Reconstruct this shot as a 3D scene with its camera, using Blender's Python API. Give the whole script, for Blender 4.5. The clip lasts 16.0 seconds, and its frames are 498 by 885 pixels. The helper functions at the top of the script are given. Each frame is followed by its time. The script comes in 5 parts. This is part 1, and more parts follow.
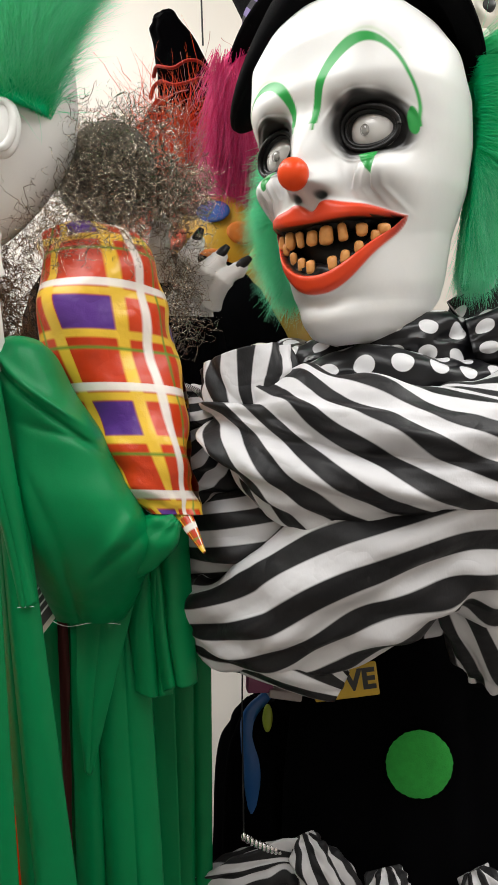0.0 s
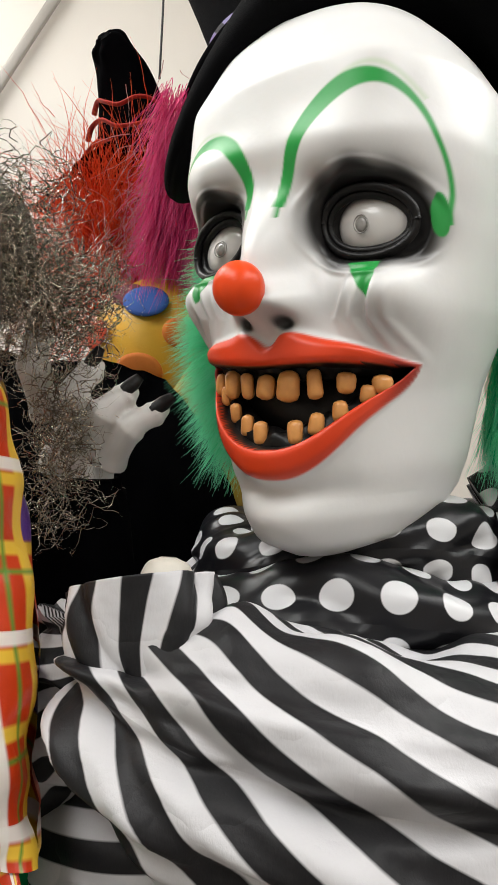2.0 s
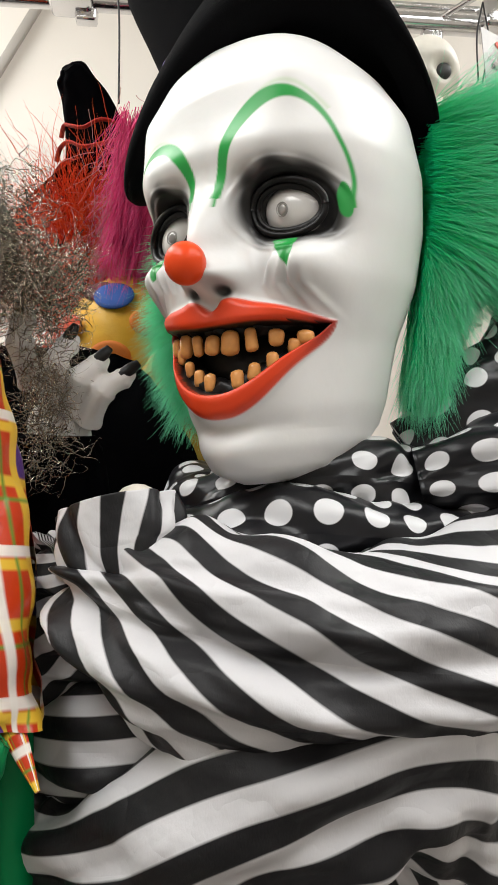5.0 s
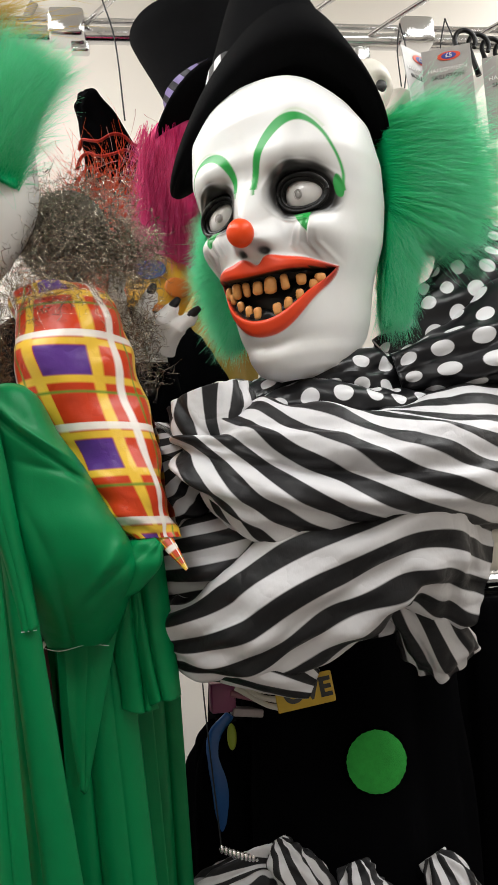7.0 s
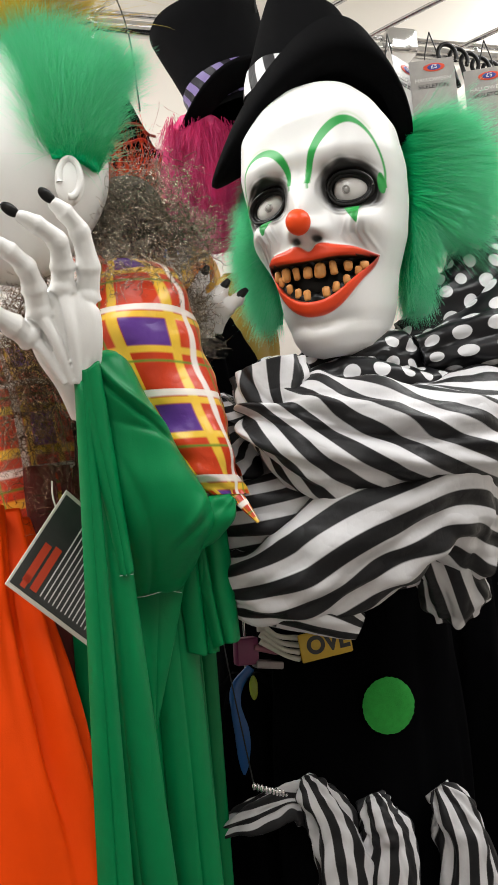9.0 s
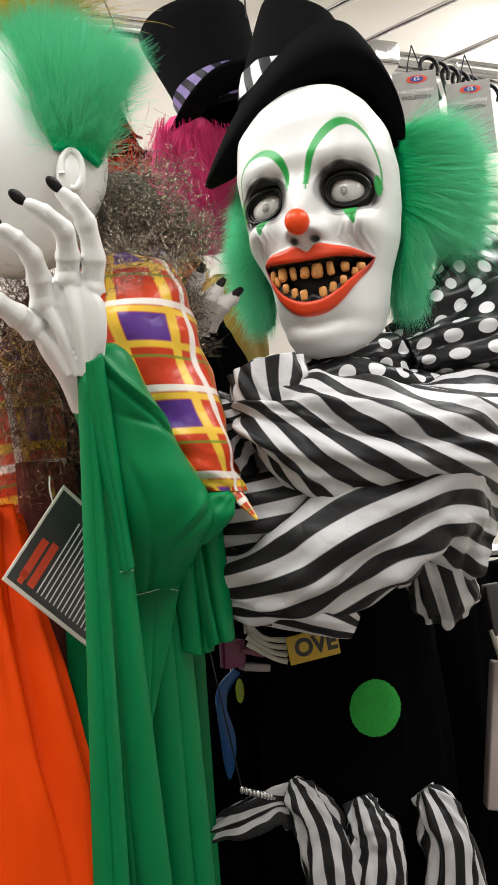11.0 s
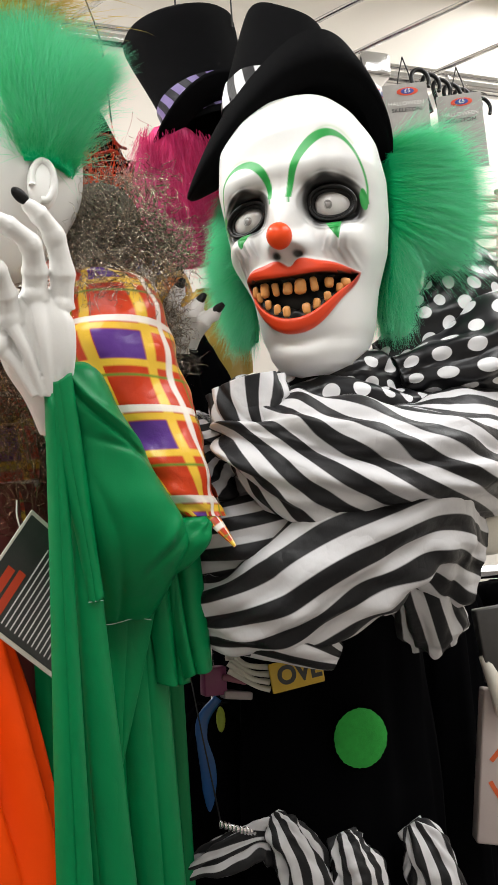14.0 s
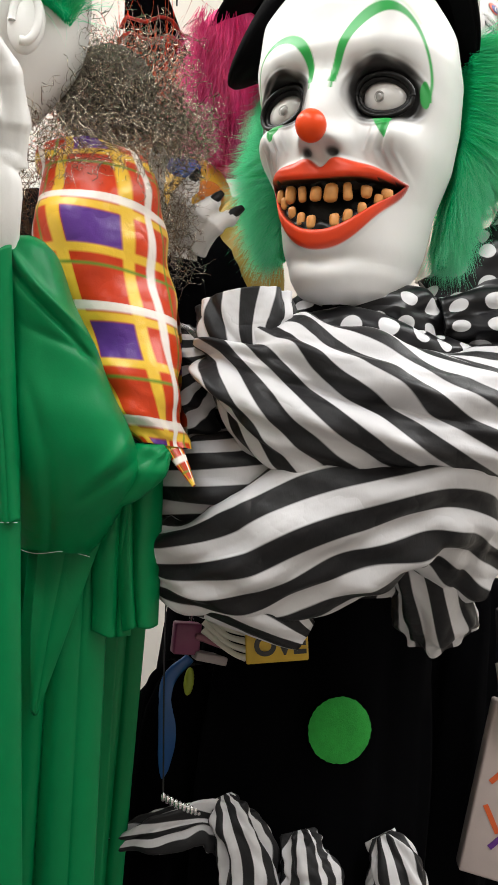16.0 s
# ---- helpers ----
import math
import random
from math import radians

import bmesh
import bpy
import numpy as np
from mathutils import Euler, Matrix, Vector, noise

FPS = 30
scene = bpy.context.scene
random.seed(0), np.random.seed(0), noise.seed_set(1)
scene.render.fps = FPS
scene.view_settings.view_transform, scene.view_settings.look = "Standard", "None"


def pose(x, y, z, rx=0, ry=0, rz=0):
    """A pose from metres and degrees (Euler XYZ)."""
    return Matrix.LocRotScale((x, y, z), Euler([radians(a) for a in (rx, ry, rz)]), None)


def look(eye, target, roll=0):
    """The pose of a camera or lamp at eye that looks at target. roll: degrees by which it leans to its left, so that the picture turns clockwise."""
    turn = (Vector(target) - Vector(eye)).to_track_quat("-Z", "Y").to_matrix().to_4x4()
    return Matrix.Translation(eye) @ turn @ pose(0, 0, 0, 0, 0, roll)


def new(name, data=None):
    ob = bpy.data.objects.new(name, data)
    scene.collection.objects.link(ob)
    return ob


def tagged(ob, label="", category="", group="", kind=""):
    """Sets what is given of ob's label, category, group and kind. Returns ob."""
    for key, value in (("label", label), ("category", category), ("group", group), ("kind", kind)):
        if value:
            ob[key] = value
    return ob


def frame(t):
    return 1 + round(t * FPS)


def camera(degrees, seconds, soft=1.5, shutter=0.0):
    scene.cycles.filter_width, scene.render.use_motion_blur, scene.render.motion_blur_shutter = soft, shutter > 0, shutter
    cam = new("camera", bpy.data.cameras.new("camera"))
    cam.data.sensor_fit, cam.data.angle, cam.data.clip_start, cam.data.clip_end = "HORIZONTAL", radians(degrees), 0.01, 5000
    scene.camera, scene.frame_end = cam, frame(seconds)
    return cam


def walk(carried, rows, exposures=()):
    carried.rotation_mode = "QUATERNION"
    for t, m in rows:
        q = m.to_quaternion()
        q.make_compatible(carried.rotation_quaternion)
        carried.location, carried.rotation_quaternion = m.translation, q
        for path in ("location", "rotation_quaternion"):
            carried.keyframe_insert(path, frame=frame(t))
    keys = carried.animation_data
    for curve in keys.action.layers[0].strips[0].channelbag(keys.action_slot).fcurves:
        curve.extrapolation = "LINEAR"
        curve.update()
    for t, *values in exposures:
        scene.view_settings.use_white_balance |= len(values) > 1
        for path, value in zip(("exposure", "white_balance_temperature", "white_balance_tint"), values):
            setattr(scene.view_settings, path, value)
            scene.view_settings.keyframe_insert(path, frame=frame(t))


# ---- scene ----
cam = camera(33.8, 16.0)
PATH = [
    (0, (0.004, 0.061, 1.439), (0.002, 2.056, 1.574), 1.0),
    (0.5, (0.024, 0.134, 1.492), (0.064, 2.125, 1.681), 1.9),
    (1, (0.046, 0.233, 1.555), (0.094, 2.22, 1.775), 2.7),
    (1.5, (0.047, 0.299, 1.582), (0.097, 2.285, 1.806), 3.6),
    (2, (0.038, 0.323, 1.583), (0.085, 2.309, 1.814), 4.8),
    (2.5, (0.034, 0.347, 1.583), (0.092, 2.334, 1.805), 5.8),
    (3, (0.038, 0.33, 1.578), (0.088, 2.317, 1.797), 6.4),
    (3.5, (0.058, 0.304, 1.587), (0.116, 2.287, 1.843), 6.2),
    (3.7, (0.063, 0.289, 1.583), (0.121, 2.27, 1.85), 6.0),
    (6, (0.024, 0.128, 1.477), (0.207, 2.099, 1.76), -2.0),
    (6.5, (-0.029, 0.034, 1.449), (0.229, 2.001, 1.704), -2.6),
    (7, (-0.063, -0.013, 1.407), (0.193, 1.952, 1.674), -3.4),
    (7.5, (-0.099, -0.013, 1.412), (0.186, 1.951, 1.665), -3.4),
    (8, (-0.156, -0.031, 1.405), (0.209, 1.921, 1.645), -3.2),
    (8.5, (-0.191, -0.041, 1.386), (0.228, 1.9, 1.625), -3.6),
    (9, (-0.221, -0.065, 1.378), (0.246, 1.864, 1.618), -3.5),
    (9.5, (-0.24, -0.078, 1.364), (0.264, 1.842, 1.613), -3.8),
    (12, (-0.259, -0.03, 1.369), (0.318, 1.865, 1.644), -2.9),
    (12.5, (-0.247, -0.028, 1.374), (0.324, 1.867, 1.656), -3.0),
    (13, (-0.248, -0.03, 1.378), (0.326, 1.865, 1.663), -2.9),
    (13.5, (-0.247, -0.031, 1.379), (0.329, 1.862, 1.665), -3.0),
    (14, (-0.233, -0.025, 1.38), (0.341, 1.868, 1.671), -3.0),
    (14.5, (-0.216, -0.023, 1.384), (0.351, 1.872, 1.683), -3.0),
    (15, (-0.189, -0.013, 1.385), (0.362, 1.885, 1.696), -3.4),
    (15.5, (-0.153, 0.019, 1.379), (0.368, 1.925, 1.691), -0.3),
    (16, (-0.109, 0.08, 1.374), (0.261, 2.037, 1.563), 6.0),
]
walk(cam, [(t, look(eye, target, roll)) for t, eye, target, roll in PATH],
     exposures=((0, -0.58), (1.5, -0.80), (3.7, -0.72), (6.5, -0.66), (9, -0.58), (12, -0.56), (16, -0.46)))

# ---- world and light ----
world = bpy.data.worlds.new("shop_world")
scene.world = world
world.use_nodes = True
world.node_tree.nodes["Background"].inputs[0].default_value = (0.9, 0.93, 1.0, 1)
world.node_tree.nodes["Background"].inputs[1].default_value = 0.05
scene.view_settings.exposure = -0.55


def ceiling_lamp(x, y, power, sx=0.6, sy=1.2):
    data = bpy.data.lights.new("unseen_ceiling_light", "AREA")
    data.shape, data.size, data.size_y, data.energy = "RECTANGLE", sx, sy, power
    data.color = (0.985, 0.985, 0.97)
    ob = new("unseen_ceiling_light", data)
    ob.matrix_world = pose(x, y, 2.745)
    return ob


# all unseen; the pair at y 0.9 is added to brighten the wall
for lx, ly, lp in ((-0.75, -0.25, 32), (0.75, -0.25, 27), (-0.9, -1.7, 10), (0.8, -1.7, 8), (1.2, 0.9, 32), (-1.0, 0.9, 48)):
    ceiling_lamp(lx, ly, lp)


# ---- materials ----
def nodes_of(m):
    m.use_nodes = True
    nt = m.node_tree
    return nt, nt.nodes["Principled BSDF"]


def link(nt, a, b):
    nt.links.new(a, b)


def node(nt, kind, **values):
    n = nt.nodes.new(kind)
    for k, v in values.items():
        if k == "op":
            n.operation = v
        elif k == "blend":
            n.blend_type = v
        elif k == "dtype":
            n.data_type = v
    return n


def maths(nt, op, a, b=None, c=None):
    n = node(nt, "ShaderNodeMath", op=op)
    for i, v in enumerate((a, b, c)):
        if v is None:
            continue
        if isinstance(v, (int, float)):
            n.inputs[i].default_value = v
        else:
            link(nt, v, n.inputs[i])
    return n.outputs[0]


def mixed(nt, fac, a, b, blend="MIX"):
    n = node(nt, "ShaderNodeMix", dtype="RGBA", blend=blend)
    for sock, v in ((n.inputs[0], fac), (n.inputs[6], a), (n.inputs[7], b)):
        if isinstance(v, (int, float)):
            sock.default_value = v
        elif isinstance(v, tuple):
            sock.default_value = (*v[:3], 1)
        else:
            link(nt, v, sock)
    return n.outputs[2]


def noise_at(nt, scale, detail=4.0, rough=0.55, coord="Object", stretch=(1, 1, 1)):
    tc = node(nt, "ShaderNodeTexCoord")
    mp = node(nt, "ShaderNodeMapping")
    mp.inputs["Scale"].default_value = stretch
    link(nt, tc.outputs[coord], mp.inputs[0])
    n = node(nt, "ShaderNodeTexNoise")
    n.inputs["Scale"].default_value, n.inputs["Detail"].default_value, n.inputs["Roughness"].default_value = scale, detail, rough
    link(nt, mp.outputs[0], n.inputs["Vector"])
    return n.outputs["Fac"]


def crinkled(nt, bsdf, grain, scale, distance, stretch=(1, 1, 0.45)):
    """Soft creases of thin cloth under its weave."""
    a = noise_at(nt, scale, 3.0, 0.45, "Object", stretch)
    ridge = maths(nt, "ABSOLUTE", maths(nt, "SUBTRACT", a, 0.5))
    height = maths(nt, "ADD", maths(nt, "MULTIPLY", ridge, 2.0), maths(nt, "MULTIPLY", grain, 0.06))
    bumped(nt, bsdf, height, 0.6, distance)


def bumped(nt, bsdf, height, strength, distance):
    b = node(nt, "ShaderNodeBump")
    b.inputs["Strength"].default_value, b.inputs["Distance"].default_value = strength, distance
    link(nt, height, b.inputs["Height"])
    link(nt, b.outputs[0], bsdf.inputs["Normal"])


def plain(name, color, rough=0.5, metal=0.0, vary=0.12, scale=30.0, bump=0.15, dist=0.001, coat=0.0, sheen=0.0, grain=400.0, spec=0.5, crinkle=0.0, crease=0.006):
    """A surface with stains at one scale and grain at another."""
    m = bpy.data.materials.new(name)
    nt, bsdf = nodes_of(m)
    big, fine = noise_at(nt, scale), noise_at(nt, grain, 2.0)
    dark = tuple(c * (1 - vary) for c in color)
    light = tuple(min(1, c * (1 + vary)) for c in color)
    col = mixed(nt, big, dark, light)
    col = mixed(nt, maths(nt, "MULTIPLY", fine, 0.25), col, dark)
    link(nt, col, bsdf.inputs["Base Color"])
    bsdf.inputs["Roughness"].default_value, bsdf.inputs["Metallic"].default_value = rough, metal
    bsdf.inputs["Coat Weight"].default_value = coat
    bsdf.inputs["Sheen Weight"].default_value = sheen
    bsdf.inputs["Specular IOR Level"].default_value = spec
    if crinkle:
        crinkled(nt, bsdf, fine, crinkle, crease)
    else:
        bumped(nt, bsdf, fine, bump, dist)
    return m


def uv_axes(nt):
    tc = node(nt, "ShaderNodeTexCoord")
    sp = node(nt, "ShaderNodeSeparateXYZ")
    link(nt, tc.outputs["UV"], sp.inputs[0])
    return sp.outputs[0], sp.outputs[1]


def band(nt, value, centre, half, soft=0.012):
    """1 inside a stripe of a value that runs from 0 to 1."""
    d = maths(nt, "ABSOLUTE", maths(nt, "SUBTRACT", value, centre))
    mr = node(nt, "ShaderNodeMapRange")
    mr.inputs["From Min"].default_value, mr.inputs["From Max"].default_value = half - soft, half + soft
    mr.inputs["To Min"].default_value, mr.inputs["To Max"].default_value = 1, 0
    link(nt, d, mr.inputs["Value"])
    return mr.outputs[0]


def striped(name, dark, light, rough=0.45):
    """Woven stripes that run along u; one pair to a unit of v."""
    m = bpy.data.materials.new(name)
    nt, bsdf = nodes_of(m)
    u, v = uv_axes(nt)
    on = band(nt, maths(nt, "FRACT", v), 0.5, 0.25, 0.02)
    grain = noise_at(nt, 900, 2.0, 0.6, "Object", (1, 1, 0.3))
    big = noise_at(nt, 12)
    l2 = mixed(nt, big, tuple(c * 0.9 for c in light), light)
    col = mixed(nt, on, l2, dark)
    col = mixed(nt, maths(nt, "MULTIPLY", grain, 0.05), col, (0.15, 0.15, 0.15))
    link(nt, col, bsdf.inputs["Base Color"])
    bsdf.inputs["Roughness"].default_value = rough
    bsdf.inputs["Specular IOR Level"].default_value = 0.22
    crinkled(nt, bsdf, grain, 24.0, 0.004, (1, 1, 1))
    return m


def dotted(name, dark, light, rough=0.3):
    """Satin with round dots, one to a unit cell of the UVs, every second row shifted."""
    m = bpy.data.materials.new(name)
    nt, bsdf = nodes_of(m)
    u, v = uv_axes(nt)
    row = maths(nt, "FLOOR", v)
    us = maths(nt, "ADD", u, maths(nt, "MULTIPLY", maths(nt, "MODULO", row, 2.0), 0.5))
    du = maths(nt, "SUBTRACT", maths(nt, "FRACT", us), 0.5)
    dv = maths(nt, "SUBTRACT", maths(nt, "FRACT", v), 0.5)
    r = maths(nt, "SQRT", maths(nt, "ADD", maths(nt, "MULTIPLY", du, du), maths(nt, "MULTIPLY", dv, dv)))
    on = band(nt, r, 0.0, 0.29, 0.012)
    grain = noise_at(nt, 700, 2.0)
    col = mixed(nt, on, dark, light)
    link(nt, col, bsdf.inputs["Base Color"])
    bsdf.inputs["Roughness"].default_value = rough
    bsdf.inputs["Specular IOR Level"].default_value = 0.3
    bumped(nt, bsdf, grain, 0.1, 0.0005)
    return m


def plaid(name):
    """Satin tartan: red and violet squares, yellow bands, white and thin green lines."""
    m = bpy.data.materials.new(name)
    nt, bsdf = nodes_of(m)
    u, v = uv_axes(nt)
    fu, fv = maths(nt, "FRACT", u), maths(nt, "FRACT", v)
    red, violet, yellow, white, green = (0.62, 0.045, 0.01), (0.10, 0.03, 0.24), (0.80, 0.50, 0.045), (0.85, 0.80, 0.74), (0.10, 0.26, 0.03)
    big = noise_at(nt, 25)
    col = mixed(nt, big, (0.46, 0.022, 0.006), (0.66, 0.060, 0.008))
    sq = maths(nt, "MULTIPLY", band(nt, fu, 0.18, 0.18), band(nt, fv, 0.34, 0.16))
    for f, c, h in ((fu, 0.41, 0.05), (fu, 0.95, 0.05), (fv, 0.135, 0.038), (fv, 0.54, 0.04)):
        col = mixed(nt, band(nt, f, c, h), col, yellow)
    col = mixed(nt, sq, col, violet)
    for f, c in ((fu, 0.79), (fv, 0.675)):
        col = mixed(nt, maths(nt, "MULTIPLY", band(nt, f, c, 0.014), 0.9), col, green)
    for f, c in ((fu, 0.615), (fv, 0.04)):
        col = mixed(nt, maths(nt, "MULTIPLY", band(nt, f, c, 0.042), 0.93), col, white)
    link(nt, col, bsdf.inputs["Base Color"])
    bsdf.inputs["Roughness"].default_value = 0.28
    bsdf.inputs["Specular IOR Level"].default_value = 0.4
    crinkled(nt, bsdf, noise_at(nt, 900, 2.0), 30.0, 0.003, (1, 1, 1))
    return m


def painted(name, rough=0.38):
    """Airbrushed latex: the colour that the paint layer on the mesh gives."""
    m = bpy.data.materials.new(name)
    nt, bsdf = nodes_of(m)
    at = node(nt, "ShaderNodeAttribute")
    at.attribute_name = "paint"
    col = mixed(nt, maths(nt, "MULTIPLY", noise_at(nt, 40, 6.0, 0.65), 0.30), at.outputs["Color"], (0.80, 0.79, 0.78), "MULTIPLY")
    link(nt, col, bsdf.inputs["Base Color"])
    bsdf.inputs["Roughness"].default_value = rough
    bsdf.inputs["Subsurface Weight"].default_value = 0.05
    bsdf.inputs["Subsurface Radius"].default_value = (0.01, 0.008, 0.006)
    bumped(nt, bsdf, noise_at(nt, 70, 6.0, 0.6), 0.22, 0.0012)
    return m


def haired(name, root, tip, rough=0.45, metal=0.0, vary=0.35):
    """Strands that go from one colour to another, each a little different."""
    m = bpy.data.materials.new(name)
    nt, bsdf = nodes_of(m)
    u, v = uv_axes(nt)
    geo = node(nt, "ShaderNodeNewGeometry")
    col = mixed(nt, v, root, tip)
    col = mixed(nt, maths(nt, "MULTIPLY", geo.outputs["Random Per Island"], vary), col, tuple(c * 0.55 for c in root))
    link(nt, col, bsdf.inputs["Base Color"])
    bsdf.inputs["Roughness"].default_value, bsdf.inputs["Metallic"].default_value = rough, metal
    bsdf.inputs["Specular IOR Level"].default_value = 0.15
    if not metal:
        glow, both = node(nt, "ShaderNodeBsdfTranslucent"), node(nt, "ShaderNodeMixShader")
        both.inputs[0].default_value = 0.45
        link(nt, col, glow.inputs["Color"])
        link(nt, bsdf.outputs[0], both.inputs[1])
        link(nt, glow.outputs[0], both.inputs[2])
        link(nt, both.outputs[0], nt.nodes["Material Output"].inputs["Surface"])
    return m


M_LATEX = painted("painted_latex")
M_EYE = plain("eye_plastic", (0.62, 0.60, 0.58), 0.25, vary=0.1, bump=0.02, coat=0.5)
M_LENS = plain("eye_lens", (0.30, 0.285, 0.27), 0.08, vary=0.2, scale=300, bump=0.05, coat=1.0)
M_BLACKGLOSS = plain("black_gloss", (0.006, 0.0055, 0.0055), 0.36, bump=0.4, grain=200, spec=0.25)
M_TOOTH = plain("stained_tooth", (0.85, 0.35, 0.10), 0.3, vary=0.35, scale=140, bump=0.2)
M_LIP = plain("red_lip_paint", (0.84, 0.070, 0.010), 0.32, vary=0.12, bump=0.1, spec=0.3)
M_STRIPE = striped("striped_cloth", (0.012, 0.0115, 0.013), (0.68, 0.67, 0.69))
M_DOT = dotted("dotted_satin", (0.010, 0.010, 0.012), (0.72, 0.72, 0.74))
M_PLAID = plaid("tartan_satin")
M_GREEN = plain("green_satin", (0.0, 0.205, 0.062), 0.38, vary=0.14, scale=18, bump=0.5, dist=0.0008, grain=650, spec=0.2, crinkle=20.0, crease=0.0028)
M_ORANGE = plain("orange_cloth", (0.76, 0.058, 0.001), 0.55, vary=0.15, scale=10, bump=0.15, dist=0.0006, grain=900, spec=0.1, crinkle=14.0)
M_VELVET = plain("black_velvet", (0.0035, 0.0035, 0.004), 0.95, vary=0.4, scale=60, bump=0.4, grain=1200, spec=0.06)
M_BLACK = plain("black_cloth", (0.002, 0.002, 0.0025), 0.95, vary=0.4, scale=20, bump=0.2, grain=900, spec=0.02)
M_HAIR = haired("green_hair", (0.005, 0.80, 0.34), (0.38, 0.97, 0.70), vary=0.12)
M_HAIRBASE = plain("green_plush", (0.003, 0.66, 0.27), 0.8, vary=0.3, scale=80, bump=0.6, dist=0.003, spec=0.1)
M_PINK = haired("pink_hair", (0.78, 0.03, 0.20), (0.92, 0.16, 0.40))
M_RED = haired("red_hair", (0.80, 0.045, 0.008), (0.92, 0.20, 0.06))
M_YELLOWHAIR = haired("yellow_hair", (0.75, 0.52, 0.04), (0.9, 0.78, 0.35))
M_TINSEL = haired("tinsel_strand", (0.36, 0.30, 0.23), (0.90, 0.84, 0.72), 0.18, 0.95)
M_SKIN = plain("white_vinyl", (0.80, 0.79, 0.77), 0.42, vary=0.06, scale=25, bump=0.15, dist=0.001)
M_BONE = plain("bone_plastic", (0.72, 0.68, 0.60), 0.45, vary=0.15, scale=60, bump=0.2)
M_WALL = plain("cream_wall", (0.86, 0.81, 0.74), 0.75, vary=0.05, scale=3, bump=0.15, grain=250)
M_CEIL = plain("white_ceiling", (0.80, 0.79, 0.76), 0.8, vary=0.04, scale=3)
M_FLOOR = plain("grey_vinyl_floor", (0.20, 0.19, 0.18), 0.4, vary=0.15, scale=6)
M_CHROME = plain("chrome", (0.72, 0.72, 0.73), 0.16, 1.0, vary=0.06, bump=0.02)
M_CORD = plain("black_cord", (0.012, 0.012, 0.012), 0.6)


# ---- building helpers ----
def thing(name, label, category, group="", at=None, kind=""):
    ob = new(name)
    ob.empty_display_size = 0.02
    if at is not None:
        ob.matrix_world = at
    return tagged(ob, label, category, group, kind)


def put(name, me, mats, parent=None, label=""):
    for m in mats if isinstance(mats, (list, tuple)) else (mats,):
        me.materials.append(m)
    ob = new(name, me)
    if parent is not None:
        ob.parent = parent
    if label:
        ob["label"] = label
    return ob


def mesh_of(name, verts, faces, uvs=None, slots=None, smooth=True):
    me = bpy.data.meshes.new(name)
    me.from_pydata([tuple(map(float, v)) for v in verts], [], [tuple(map(int, f)) for f in faces])
    if smooth:
        me.polygons.foreach_set("use_smooth", [True] * len(me.polygons))
    if uvs is not None:
        layer = me.uv_layers.new(name="UVMap")
        idx = np.empty(len(me.loops), dtype=np.int32)
        me.loops.foreach_get("vertex_index", idx)
        layer.data.foreach_set("uv", np.asarray(uvs, dtype=np.float32)[idx].ravel())
    if slots is not None:
        me.polygons.foreach_set("material_index", np.asarray(slots, dtype=np.int32))
    me.update()
    return me


def grid(P, U, V, wrap=False):
    """Vertices, faces and UVs of a sheet of points; wrap doubles its seam."""
    n, m = P.shape[:2]
    k = np.arange(n * m).reshape(n, m)
    f = np.stack([k[:-1, :-1], k[:-1, 1:], k[1:, 1:], k[1:, :-1]], -1).reshape(-1, 4)
    return P.reshape(-1, 3), f, np.stack([U, V], -1).reshape(-1, 2)


def joined(*blocks):
    """Several (verts, faces, uvs) as one."""
    vs, fs, us, n = [], [], [], 0
    for v, f, u in blocks:
        vs.append(v), us.append(u)
        fs += [tuple(int(i) + n for i in q) for q in f]
        n += len(v)
    return np.concatenate(vs), fs, np.concatenate(us)


def spline(pts, n):
    """n points on a smooth line through pts (any number of columns)."""
    p = np.asarray(pts, float)
    p = np.vstack([2 * p[0] - p[1], p, 2 * p[-1] - p[-2]])
    t = np.linspace(0, len(p) - 3 - 1e-9, n)
    i = t.astype(int)
    f = (t - i)[:, None]
    a, b, c, d = p[i], p[i + 1], p[i + 2], p[i + 3]
    return 0.5 * (2 * b + (c - a) * f + (2 * a - 5 * b + 4 * c - d) * f ** 2 + (3 * b - a - 3 * c + d) * f ** 3)


def ripple(u, v, seed, amount, fu=2.0, fv=5.0):
    """Cloth folds: warped sines over u and v."""
    rng = np.random.RandomState(seed)
    out = np.zeros_like(u)
    for k in range(6):
        a, b, ph, q = rng.uniform(0.5, fu), rng.uniform(-fv, fv), rng.uniform(0, 6.3), rng.uniform(0.4, 1.0)
        w = 0.6 * np.sin(6.28 * (0.7 * u + 0.5 * v) + ph)
        s = np.sin(6.28 * (a * u + b * v) + ph + w)
        out += q * np.sign(s) * np.abs(s) ** 1.3
    return out * amount / 2.5


